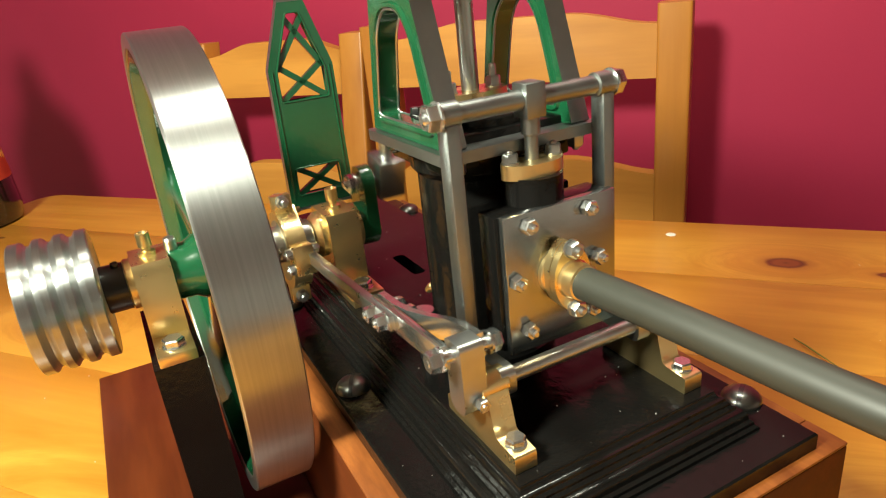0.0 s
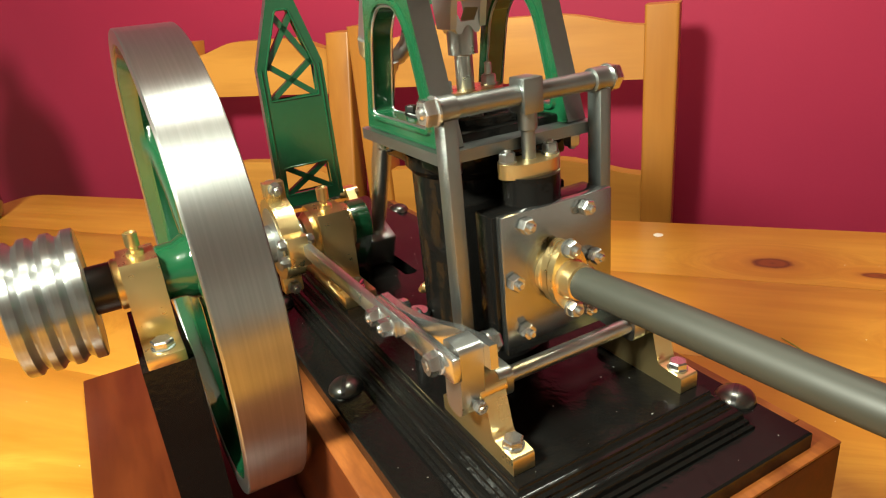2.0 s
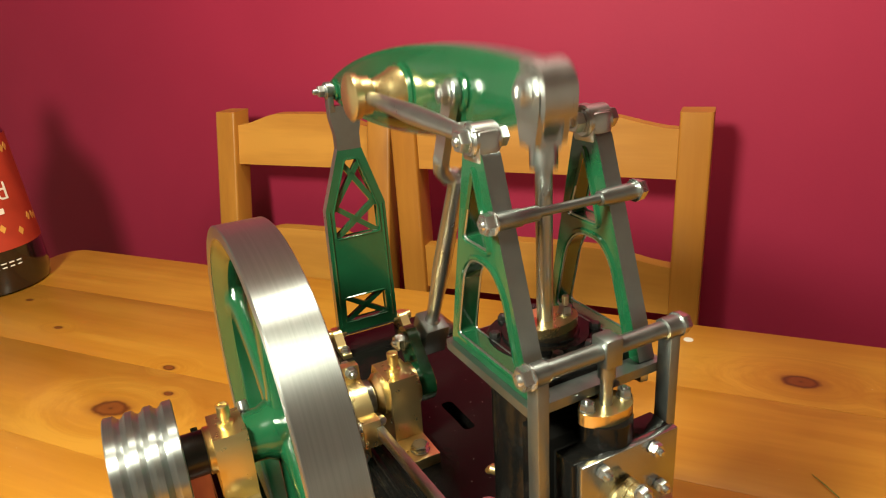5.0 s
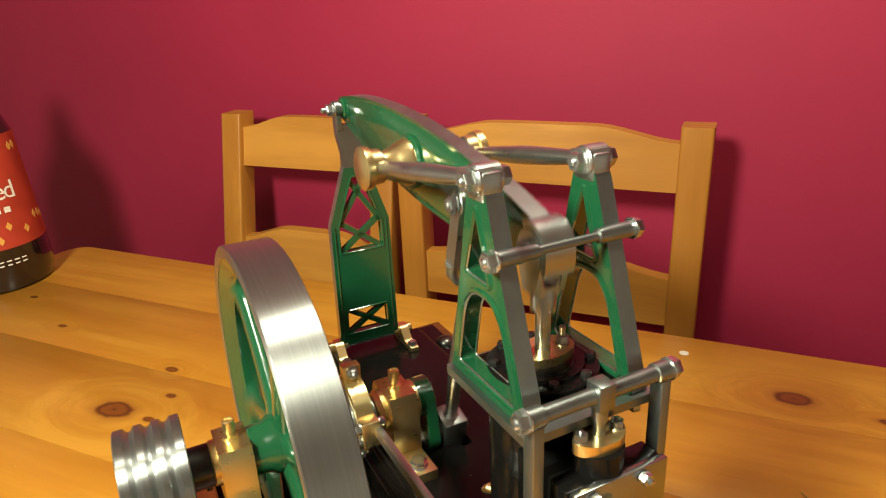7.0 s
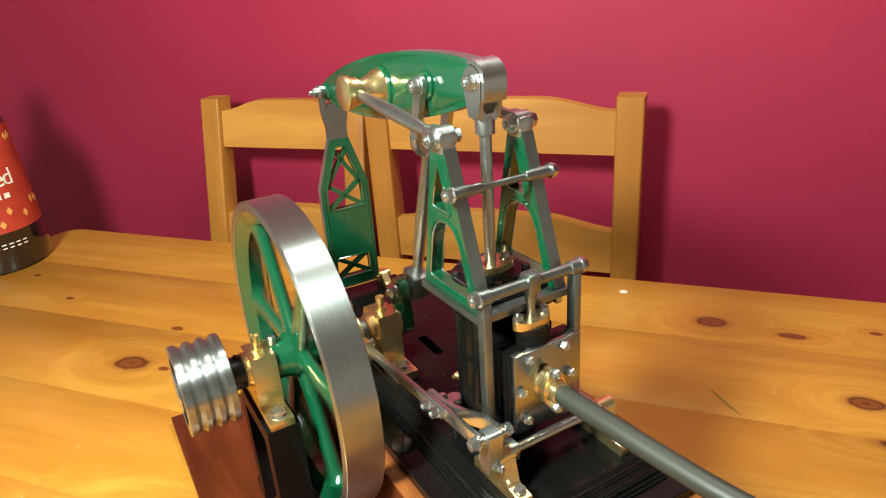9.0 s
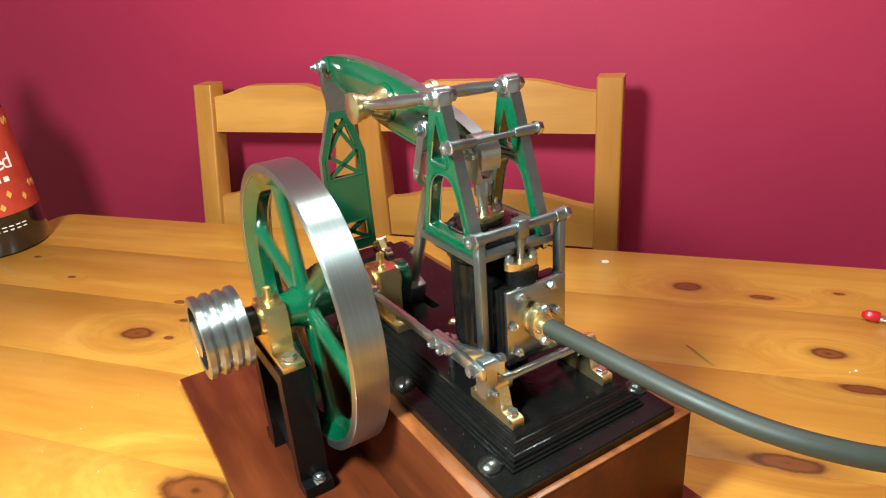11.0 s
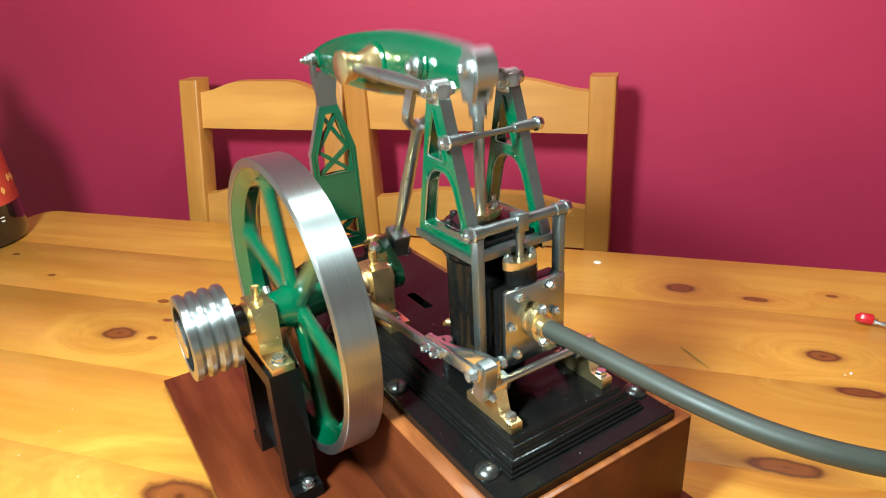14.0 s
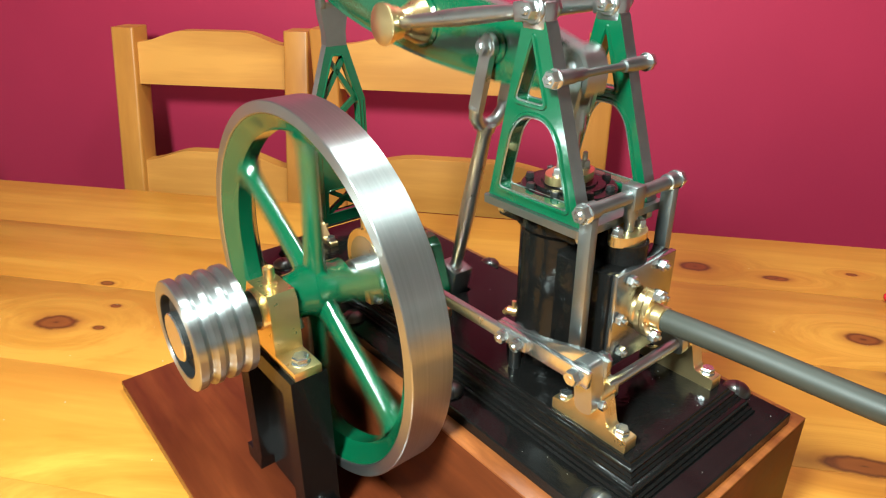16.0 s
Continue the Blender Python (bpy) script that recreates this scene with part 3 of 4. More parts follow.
def entablature():
    def build(bm):
        hole = [(XC - 19.5, -130), (XC + 19.5, -130), (XC + 19.5, -92), (XC - 19.5, -92)]
        outline = rounded([(98, -148), (168, -148), (168, -78), (98, -78)], 2.5, 3)
        plate(bm, outline, [hole], lambda x, y, h: (x, y, h), 222.5, 226.8)
    e = single("entablature_plate", DARKSTEEL, ENGINE, build, "dull steel plate under the frames")
    for x in (106, 160):
        for y in (-143, -87):
            single("nut", STEEL, e, lambda bm: bolt(bm, (x, y, 222.6), (0, 0, -1), 6, 4.5, 2))


entablature()


def side_frame(x0):
    """A green A-frame with two openings and polished outer edges."""
    t = 8.6
    outline = rounded([(-145.5, 227), (-80, 227), (-99, 318), (-100, 322), (-114, 322), (-115.5, 318)], [1, 1, 3, 4, 4, 3], 4)
    upper = rounded([(-97, 283), (-117, 282.5), (-107, 314)], [3.2, 3.2, 3.0], 6)
    lower = rounded([(-87.5, 233.5), (-136.5, 233.5), (-125.5, 267), (-118, 275.5), (-103.5, 275.5), (-95.5, 267)], [3.5, 3.5, 9, 7, 7, 9], 6)
    f = single("side_frame", [GREEN, DARKSTEEL], ENGINE, lambda bm: plate(bm, outline, [upper, lower], lambda y, z, h: (x0 + h, y, z), 0, t, 1, 0), "green enamelled A-frame with polished edges")

    # steel beads: worn paint, and the enamel's highlights drawn in along the openings
    def beads(bm):
        for xx in (x0, x0 + t):
            for loop in (upper, lower):
                loop_tube(bm, [(xx, y, z) for y, z in loop], 0.55)
    single("worn_edge", STEEL, f, beads, "steel beads for worn paint and highlights round the openings")

    def ribs(bm):
        # raised border of the casting
        for xx in (x0, x0 + t):
            for loop, r in ((upper, 1.3), (lower, 1.3)):
                c = Vector((sum(p[0] for p in loop) / len(loop), sum(p[1] for p in loop) / len(loop)))
                loop_tube(bm, [(xx, *(Vector(p) + (Vector(p) - c).normalized() * 1.6)) for p in loop], r)
    single("raised_border", GREEN, f, ribs)

    def cap(bm):
        box(bm, x0 - 0.5, x0 + t + 0.5, YT - 7, YT + 7.5, 317, 330, 1.5)
        rod(bm, (x0 - 2, YT, 326), (x0 + t + 2, YT, 326), 6.8, 6.8, 24, 0.8)
        bolt(bm, (x0 + t + 2, YT, 326), (1, 0, 0), 8, 4.2, 1)
        bolt(bm, (x0 - 1.8, YT, 326), (-1, 0, 0), 8, 4.2, 2)
    single("pivot_cap", STEEL, f, cap, "steel pivot cap with nuts")
    return f


side_frame(101)
side_frame(156.4)


def upper_tie():
    def build(bm):
        lathe(bm, (99, -124.5, 297), (1, 0, 0), [(0, 3.7), (12, 3.7), (13, 3.2), (20, 3.2), (20.4, 2.0), (51, 2.0), (51.4, 3.2), (55, 3.7), (70, 3.7)], 20)
    t = single("tie_rod", DARKSTEEL, ENGINE, build, "turned steel tie rod between the frames")
    for x, s in ((99, -1), (169, 1)):
        single("nut", BRIGHT, t, lambda bm: bolt(bm, (x, -124.5, 297), (s, 0, 0), 8, 4.4, 1.5))


upper_tie()


def valve_chest():
    def body(bm):
        box(bm, 109.5, 160.5, -160.2, -149, 149.5, 204, 0.8)
        box(bm, 114, 154, -149.2, -134, 154, 198, 0.8)
        lathe(bm, (XC, -151.5, 203.5), (0, 0, 1), [(0, 11.6), (0.8, 11.2), (11, 11.2)], 36)
    c = single("valve_chest", BLACK, ENGINE, body, "black steam chest")
    single("chest_cover", GROUND, c, lambda bm: box(bm, 111, 161.5, -164, -160.4, 149, 204.5, 0.5), "ground steel chest cover")
    for x, z in ((120.5, 200), (147.5, 200.3), (114.5, 179.5), (152, 179.5), (118.5, 158.5), (148, 158.5)):
        single("cover_nut", BRIGHT, c, lambda bm: bolt(bm, (x, -164, z), (0, -1, 0), 5.6, 3.4, 2.6, x, False))

    def gland(bm):
        pts = rounded([(-15, 0), (-7, -8.2), (7, -8.2), (15, 0), (7, 8.2), (-7, 8.2)], [5, 8, 8, 5, 8, 8], 5)
        plate(bm, pts, [], lambda x, y, h: (XC + x, -151.5 + y, h), 214, 219.5)
    g = single("valve_gland", BRASS, c, gland, "oval brass valve gland")
    for s in (-1, 1):
        single("nut", STEEL, g, lambda bm: bolt(bm, (XC + s * 9.6, -151.5, 219.5), (0, 0, 1), 5.4, 3.2, 1.8))
    cx, cz = 133.5, 178.4

    def oval(bm, y0, y1):
        pts = rounded([(-16.2, 0), (-6, -8.2), (6, -8.2), (16.2, 0), (6, 8.2), (-6, 8.2)], [6, 11, 11, 6, 11, 11], 6)
        plate(bm, pts, [], lambda a, b, h: (cx - a * 0.04 - b, h, cz + a - b * 0.04), y1, y0)

    def flanges(bm):
        lathe(bm, (cx, -163.8, cz), (0, -1, 0), [(0, 9.2), (2.0, 9.2), (2.4, 8.8)], 32)
        oval(bm, -166, -169.4)
        oval(bm, -169.8, -173.0)
        lathe(bm, (cx, -172.8, cz), (0, -1, 0.05), [(0, 7.4), (1.2, 7.4), (1.8, 6.8), (7, 6.8), (7.4, 6.1)], 30)
    s = single("steam_flange", BRASS, c, flanges, "pair of oval brass pipe flanges")
    for a in (-1, 1):
        o = (cx - a * 0.5, -173.0, cz + a * 12)
        single("nut", STEEL, s, lambda bm: bolt(bm, o, (0, -1, 0), 5.8, 3.2, 2.4, 0.3 * a))


valve_chest()


def hose():
    pts = [(133.5, -177, 178.4), (133.6, -190, 179.4), (134, -205, 180.2), (135.4, -228, 180.6), (138, -252, 180), (142.5, -282, 178.8), (151, -316, 177.2), (165, -345, 175.6), (188, -372, 173),
           (230, -402, 168), (300, -435, 150), (390, -465, 110), (480, -490, 60), (560, -505, 22), (660, -515, 9), (780, -520, 9)]
    cu = []
    P = [Vector(p) for p in pts]
    for i in range(len(P) - 1):
        a, b, c, d = P[max(i - 1, 0)], P[i], P[i + 1], P[min(i + 2, len(P) - 1)]
        for k in range(8):
            s = k / 8
            cu.append(0.5 * ((2 * b) + (c - a) * s + (2 * a - 5 * b + 4 * c - d) * s * s + (3 * b - a - 3 * c + d) * s ** 3))
    cu.append(P[-1])
    tagged(single("rubber_hose", RUBBER, None, lambda bm: tube(bm, cu, 6.1, 24)), "dark grey rubber hose pushed on the brass flange", "hose")


hose()


def valve_bracket(x):
    def build(bm):
        outline = rounded([(-194, PLATE_Z), (-146, PLATE_Z), (-146, 131), (-155, 132), (-166, 148), (-169, 151.5), (-175, 151.5), (-178, 148), (-182, 132), (-194, 131)], [0.5, 0.5, 1, 3, 3, 3, 3, 3, 2, 1], 3)
        plate(bm, outline, [], lambda y, z, h: (x + h, y, z), -4.5, 4.5)
        rod(bm, (x - 6, -172, ROCK_Z), (x + 6, -172, ROCK_Z), 6, 6, 22, 0.5)
    b = single("rocker_bracket", BRASS, ENGINE, build, "brass rocker shaft bracket")
    for y in (-188, -151.5):
        single("bolt", BRIGHT, b, lambda bm: bolt(bm, (x, y, 131.1), (0, 0, 1), 6.6, 3.2))


valve_bracket(95)
valve_bracket(174.5)


def link_feet():
    for x, s in ((104.5, 1), (161.5, -1)):
        def build(bm):
            outline = rounded([(107, PLATE_Z), (142, PLATE_Z), (142, 128), (137, 139), (128, 139), (119, 128), (107, 128)], [0.5, 0.5, 1, 3, 3, 2, 1], 3)
            plate(bm, outline, [], lambda y, z, h: (x + h, y, z), -3.5, 3.5)
            rod(bm, (x - 8, LINK_Y, 134), (x + 8, LINK_Y, 134), 4, 4, 18, 0.5)
        f = single("link_bracket", BRASS, ENGINE, build, "brass foot bracket of the rocking link")
        single("bolt", STEEL, f, lambda bm: bolt(bm, (x, 112, 128), (0, 0, 1), 6, 3.2))


link_feet()


def base_studs():
    for x, y in ((101.5, -106), (165.5, -106)):
        k = single("base_stud", BLACKS, ENGINE, lambda bm: rod(bm, (x, y, PLATE_Z - 0.3), (x, y, 142), 3.6, 3.6, 18), "dark stud beside the cylinder")
        single("stud_head", BRIGHT, k, lambda bm: (hexagon(bm, (x, y, 141.8), (0, 0, 1), 11, 5.2), rod(bm, (x, y, 146.8), (x, y, 148.2), 5.6, 5.0, 24)), "bright hexagon head")


base_studs()


def dust():
    random.seed(11)
    pale = paint("dust_grey", (0.42, 0.41, 0.38), 0.8, 0.02, 0.0)

    def build(bm):
        for _ in range(110):
            x, y = random.uniform(64, 202), random.uniform(-225, 60)
            top = 90.5 < x < 175.5 and y > -198
            if not top and not (x < 76 or x > 190 or y < -213):
                continue
            z = (PLATE_Z if top else 107.75)
            r = random.uniform(0.12, 0.34)
            lathe(bm, (x, y, z), (0, 0, 1), [(0, r), (r, r * 0.6)], 5)
    tagged(single("dust", pale, None, build), "pale dust specks on the black bed", "dust", kind="stuff")


dust()

# ---- moving parts; each is built round its own pivot


def crankshaft():
    o = (0, 0, SHAFT_Z)
    s = single("crankshaft", BRIGHT, ENGINE, lambda bm: rod(bm, (-57, 0, 0), (124, 0, 0), 7.2, 7.2, 32, 0.6), "bright steel crankshaft", o)

    def rim(bm):
        lathe_ring(bm, [(16.2, 118.2), (16.8, 118.8), (42.2, 118.8), (42.8, 118.2), (42.8, 112), (42.2, 111.2), (16.8, 111.2), (16.2, 112)], 160)
    r = single("flywheel_rim", RIM, s, rim, "turned steel flywheel rim")

    def inner(bm):
        lathe_ring(bm, [(17.1, 111.4), (41.9, 111.4), (41.2, 109.5), (38.1, 106), (37.2, 103), (34.6, 100.5), (24.6, 100.5), (22, 103), (20.9, 106), (17.8, 109.5)], 120)
    single("flywheel_felloe", GREEN, s, inner, "green painted inside of the flywheel rim")

    def hub(bm):
        lathe(bm, (8.8, 0, 0), (1, 0, 0), [(0, 13.6), (0.8, 14.4), (9, 14.8), (13, 17.4), (28, 17.4), (32, 14.8), (40.4, 14.4), (41, 13.6)], 40)
    single("flywheel_hub", GREEN, s, hub, "green painted hub")
    single("grub_screw", STEEL, s, lambda bm: rod(bm, (11.5, 0, 14), (11.5, 0, 20.5), 3.2, 3.0, 14, 0.6))
    for k in range(6):
        w = math.pi / 3 * k + math.pi / 6

        def spoke(bm):
            d, c = Vector((0, -math.sin(w), math.cos(w))), Vector((0, math.cos(w), math.sin(w)))
            rings = []
            for q, hw, ht in ((14, 10.5, 6.8), (24, 8.6, 5.6), (60, 7.8, 5.0), (88, 8.2, 5.4), (96, 10, 6.5), (101, 13, 9)):
                rings.append([bm.verts.new(Vector((29.6, 0, 0)) + d * q + c * (hw * math.cos(a)) + Vector((ht * math.sin(a), 0, 0))) for a in (2 * math.pi * j / 20 for j in range(20))])
            for lo, hi in zip(rings, rings[1:]):
                for j in range(20):
                    bm.faces.new((lo[j], lo[(j + 1) % 20], hi[(j + 1) % 20], hi[j]))
            bm.faces.new(rings[0][::-1])
            bm.faces.new(rings[-1])
        single("spoke", GREEN, s, spoke)

    def pulley(bm):
        prof = [(-57.5, 25), (-57.5, 31.8), (-56.9, 32.5)]
        for k in range(3):
            x = -57.5 + 8.0 + k * 9.1
            prof += [(x - 3.0, 32.5), (x - 2.3, 32.0), (x - 1.4, 30.6), (x, 29.9), (x + 1.4, 30.6), (x + 2.3, 32.0), (x + 3.0, 32.5)]
        prof += [(-24.2, 32.5), (-23.6, 31.8), (-23.6, 12), (-49, 12), (-50, 25)]
        lathe_ring(bm, prof, 72)
    p = single("pulley", RIM, s, pulley, "turned steel grooved pulley")
    single("pulley_recess", BLACKS, s, lambda bm: lathe_ring(bm, [(-57.2, 25.2), (-57.2, 24.4), (-52.5, 24.0), (-52.5, 10), (-50, 10), (-50, 25.2)], 48), "black painted pulley recess")
    single("shaft_end", BRIGHT, s, lambda bm: lathe(bm, (-59, 0, 0), (1, 0, 0), [(0, 13.6), (0.8, 14.4), (8, 14.4)], 36), "bright turned shaft end")
    single("shaft_collar", BLACKS, s, lambda bm: (rod(bm, (-23.8, 0, 0), (-9.2, 0, 0), 12.2, 12.2, 32, 0.5), rod(bm, (-16, 0, 11), (-16, 0, 14), 2, 1.8, 10)), "black collar")

    def sheave(bm):
        rod(bm, (56, 0, 0), (84, 0, 0), 10.5, 10.5, 28, 0.6)
        rod(bm, (67, 3.0, -6.0), (78, 3.0, -6.0), 17.5, 17.5, 36)
    single("eccentric_sheave", STEEL, s, sheave, "steel eccentric")

    def web(bm):
        outline = []
        for k in range(17):
            a = math.pi * (1 + k / 16)
            outline.append((13 * math.cos(a), 13 * math.sin(a)))
        for k in range(17):
            a = math.pi * k / 16
            outline.append((9.4 * math.cos(a), 26 + 9.4 * math.sin(a)))
        plate(bm, outline, [], lambda y, z, h: (h, y, z), 115, 122)
        rod(bm, (107.5, 0, 0), (122.6, 0, 0), 12.6, 13, 32, 0.8)
    single("crank_web", GREEN, s, web, "green painted crank")
    single("crank_pin", BRIGHT, s, lambda bm: (rod(bm, (113, 0, 26), (143, 0, 26), 4.6, 4.6, 20), bolt(bm, (113.5, 0, 26), (-1, 0, 0), 9.5, 4.5, 2.5)), "steel crank pin with nut")
    return s


def lathe_ring(bm, profile, seg):
    """A closed ring round the x axis from rows (x, radius)."""
    rings = [[bm.verts.new((x, r * math.cos(w), r * math.sin(w))) for x, r in profile] for w in (2 * math.pi * k / seg for k in range(seg))]
    m = len(profile)
    for k in range(seg):
        a, b = rings[k], rings[(k + 1) % seg]
        for j in range(m):
            bm.faces.new((a[j], a[(j + 1) % m], b[(j + 1) % m], b[j]))


HALF = 121.5          # half the beam, and the radius rod
PIVOT_Z = 323.0       # the beam's level
CON_AT = -66.0        # the connecting rod's pin from the beam's middle
CRANK = 26.0
CON = 173.6


def beam():
    def outline():
        pts = []
        for k in range(41):
            y = HALF + 11 - (2 * HALF + 19) * k / 40
            f = (y + 4) / (HALF + 12)
            h = 23.5 * max(0.0, 1 - 0.62 * f * f - 0.10 * f ** 6)
            pts.append((y, h))
        low = [(y, -h) for y, h in pts[::-1]]
        return pts + low
    full = rounded(outline(), 4.0, 2)

    def web(bm):
        plate(bm, full, [], lambda y, z, h: (h, y, z), -5, 5, 1)
        for y, r, x in ((CON_AT, 9.5, 9.2), (HALF, 7.5, 7.4)):
            rod(bm, (-x, y, 0), (x, y, 0), r, r, 28, 1)
        rod(bm, (-10, 0, 0), (10, 0, 0), 16, 16, 36, 1.5)

    def swell(bm, s):
        rings = []
        for q, x in ((0.93, 4.8), (0.8, 6.4), (0.5, 7.4), (0.2, 7.8)):
            rings.append([bm.verts.new((s * x, y * q, z * q)) for y, z in full])
        for lo, hi in zip(rings, rings[1:]):
            for j in range(len(full)):
                bm.faces.new((lo[j], lo[(j + 1) % len(full)], hi[(j + 1) % len(full)], hi[j]))
        bm.faces.new(rings[-1])
        bm.faces.new(rings[0])
    b = single("beam", [GREEN, DARKSTEEL], ENGINE, web, "green enamelled cast beam with polished edge", (XC, 0, PIVOT_Z))
    for s in (-1, 1):
        single("beam_cheek", GREEN, b, lambda bm: swell(bm, s), "swollen green side of the beam")
        single("beam_boss", BRASS, b, lambda bm: lathe(bm, (s * 9, 0, 0), (s, 0, 0), [(0, 13.8), (4, 13.4), (9, 10.6), (14, 8.6), (18, 8.2), (18.4, 10), (24.4, 10.4), (24.8, 11.8), (28, 12.4), (29, 12.4), (29.8, 11.2)], 36), "turned brass trunnion boss")
    single("con_pin", STEEL, b, lambda bm: (rod(bm, (-15, CON_AT, 0), (15, CON_AT, 0), 4, 4, 18), bolt(bm, (-14, CON_AT, 0), (-1, 0, 0), 8, 4, 1.5), bolt(bm, (14, CON_AT, 0), (1, 0, 0), 8, 4, 1.5)), "steel pin with nuts")
    single("link_pin", STEEL, b, lambda bm: (rod(bm, (-14, HALF, 0), (14, HALF, 0), 5, 5, 18), bolt(bm, (-13.5, HALF, 0), (-1, 0, 0), 7.6, 4.2, 4.5), bolt(bm, (13.5, HALF, 0), (1, 0, 0), 7.6, 4.2, 4.5)), "steel pin with nuts")
    return b


def rocking_link():
    L = PIVOT_Z - 134.0

    def strip(a, b, w):
        a, b = Vector(a), Vector(b)
        d = (b - a).normalized()
        q = Vector((-d.y, d.x)) * w
        return [a + q, a - q, b - q, b + q]

    def panel(bm):
        outline = [(-25, 0), (25, 0), (23.8, 102), (9, 147), (-9, 147), (-23.8, 102)]
        h1 = [(-18, 79), (18, 79), (17.8, 100), (4.6, 139), (-4.6, 139), (-17.8, 100)]
        h2 = [(-18, 9), (18, 9), (17.2, 30), (-17.2, 30)]
        plate(bm, outline, [rounded(h1, 2), rounded(h2, 1.5)], lambda x, z, h: (x, h, z), -3.5, 3.5, 1, 0)
        return h1, h2
    k = single("rocking_link", [GREEN, STEEL], ENGINE, panel, "green cast lattice link with polished edges", (XC - 1.2, LINK_Y, 134))

    for loop in ([(-18, 79), (18, 79), (17.8, 100), (4.6, 139), (-4.6, 139), (-17.8, 100)], [(-18, 9), (18, 9), (17.2, 30), (-17.2, 30)]):
        for yy in (-3.5, 3.5):
            single("raised_bead", GREEN, k, lambda bm: loop_tube(bm, [(x, yy, z) for x, z in rounded(loop, 2)], 0.7))
    for xx in (-21.6, 21.6):
        for yy in (-3.5, 3.5):
            single("raised_bead", GREEN, k, lambda bm: rod(bm, (xx, yy, 6), (xx * 0.97, yy, 101), 0.7, 0.7, 8))
    for a, b in (((-18.5, 78), (17.8, 105)), ((18.5, 78), (-17.8, 105)), ((-17.2, 101), (6.5, 136)), ((17.2, 101), (-6.5, 136)), ((-18.5, 8), (17.8, 31)), ((18.5, 8), (-17.8, 31))):
        single("lattice_bar", GREEN, k, lambda bm: plate(bm, strip(a, b, 2.0), [], lambda x, z, h: (x, h, z), -1.9, 1.9))

    def neck(bm):
        plate(bm, [(-9, 146), (9, 146), (9, 157), (11.6, 170), (11.6, 178), (-11.6, 178), (-11.6, 170), (-9, 157)], [], lambda x, z, h: (x, h, z), -3.6, 3.6)
        for s in (-1, 1):
            box(bm, s * 9.6 - 2, s * 9.6 + 2, -4.5, 4.5, 174, L + 3, 0.6)
            rod(bm, (s * 7.6, 0, L), (s * 12.2, 0, L), 6.2, 6.2, 22, 0.4)
    single("link_fork", DARKSTEEL, k, neck, "steel fork on the link")
    single("foot_pin", STEEL, k, lambda bm: (rod(bm, (-33, 0, 0), (33, 0, 0), 3.2, 3.2, 16),))
    return k


def radius_rod(x):
    """Its pivot end at the origin, the beam end along its own +y."""
    def build(bm):
        box(bm, -4.6, 4.6, -5.5, 12.5, -4.8, 4.8, 0.9)
        lathe(bm, (0, 12, 0), (0, 1, 0), [(0, 3.4), (26, 4.5), (46, 4.9), (70, 4.2), (HALF - 12, 3.2)], 24)
        rod(bm, (-3.2, HALF - 3, 0), (3.2, HALF - 3, 0), 9.6, 9.6, 28, 0.8)
    return single("radius_rod", STEEL, ENGINE, build, "polished tapered radius rod", (x, YT, 326))


def connecting_rod():
    """Its fork at the origin, the big end at its own -z."""
    def build(bm):
        for s in (-1, 1):
            rod(bm, (s * 9.4, 0, 0), (s * 13.8, 0, 0), 6.4, 6.4, 24, 0.5)
            plate(bm, [(-4.2, -4), (4.2, -4), (4.6, -39), (-4.6, -39)], [], lambda y, z, h: (h, y, z), s * 11.6 - 2.1, s * 11.6 + 2.1)
        tube(bm, [(-11.6, 0, -37), (-10.8, 0, -43), (-6.5, 0, -48.5), (0, 0, -51), (6.5, 0, -48.5), (10.8, 0, -43), (11.6, 0, -37)], 4.2, 14)
        lathe(bm, (0, 0, -49), (0, 0, -1), [(0, 6.2), (5, 5.8), (7, 4.6), (64, 5.4), (110, 3.9), (113, 6.0), (117, 6.0)], 24)
    c = single("connecting_rod", STEEL, ENGINE, build, "polished forked connecting rod", (XC, 0, 300))
    single("big_end", DARKSTEEL, c, lambda bm: box(bm, -8, 8, -9, 9, -CON - 10, -CON + 13, 1.0), "steel big end block")
    return c


def piston_rod():
    def build(bm):
        lathe(bm, (0, 0, -20), (0, 0, -1), [(0, 5.2), (3, 6.0), (11, 6.0), (11.6, 3.7), (135, 3.7)], 26)
        for s in (-1, 1):
            pts = [(8.8 * math.cos(a), 8.8 * math.sin(a)) for a in (math.pi * k / 14 for k in range(15))] + [(-8.6, -6), (-5.2, -21), (5.2, -21), (8.6, -6)]
            plate(bm, pts, [], lambda y, z, h: (h, y, z), s * 6.6 - 1.4, s * 6.6 + 1.4)
            bolt(bm, (s * 8, 0, 0), (s, 0, 0), 8, 4, 2)
        arc = [(12.6 * math.cos(a), 12.6 * math.sin(a)) for a in (math.pi * (0.36 + 0.64 * k / 14) for k in range(15))] + [(-12.3, -7), (-11, -11)]
        inner = [(-9.2, -9)] + [(9.6 * math.cos(a), 9.6 * math.sin(a)) for a in (math.pi * (1.0 - 0.64 * k / 14) for k in range(15))]
        plate(bm, arc + inner, [], lambda y, z, h: (h, y, z), -7.9, 7.9)
        plate(bm, [(-7.9, -14), (-5.2, -14), (-3, -18.5), (3, -18.5), (5.2, -14), (7.9, -14), (7.0, -19), (4.8, -23), (-4.8, -23), (-7.0, -19)], [], lambda x, z, h: (x, h, z), -5.2, 5.2)
    return single("piston_rod", STEEL, ENGINE, build, "polished piston rod with forked crosshead", (XC, YP, PIVOT_Z))


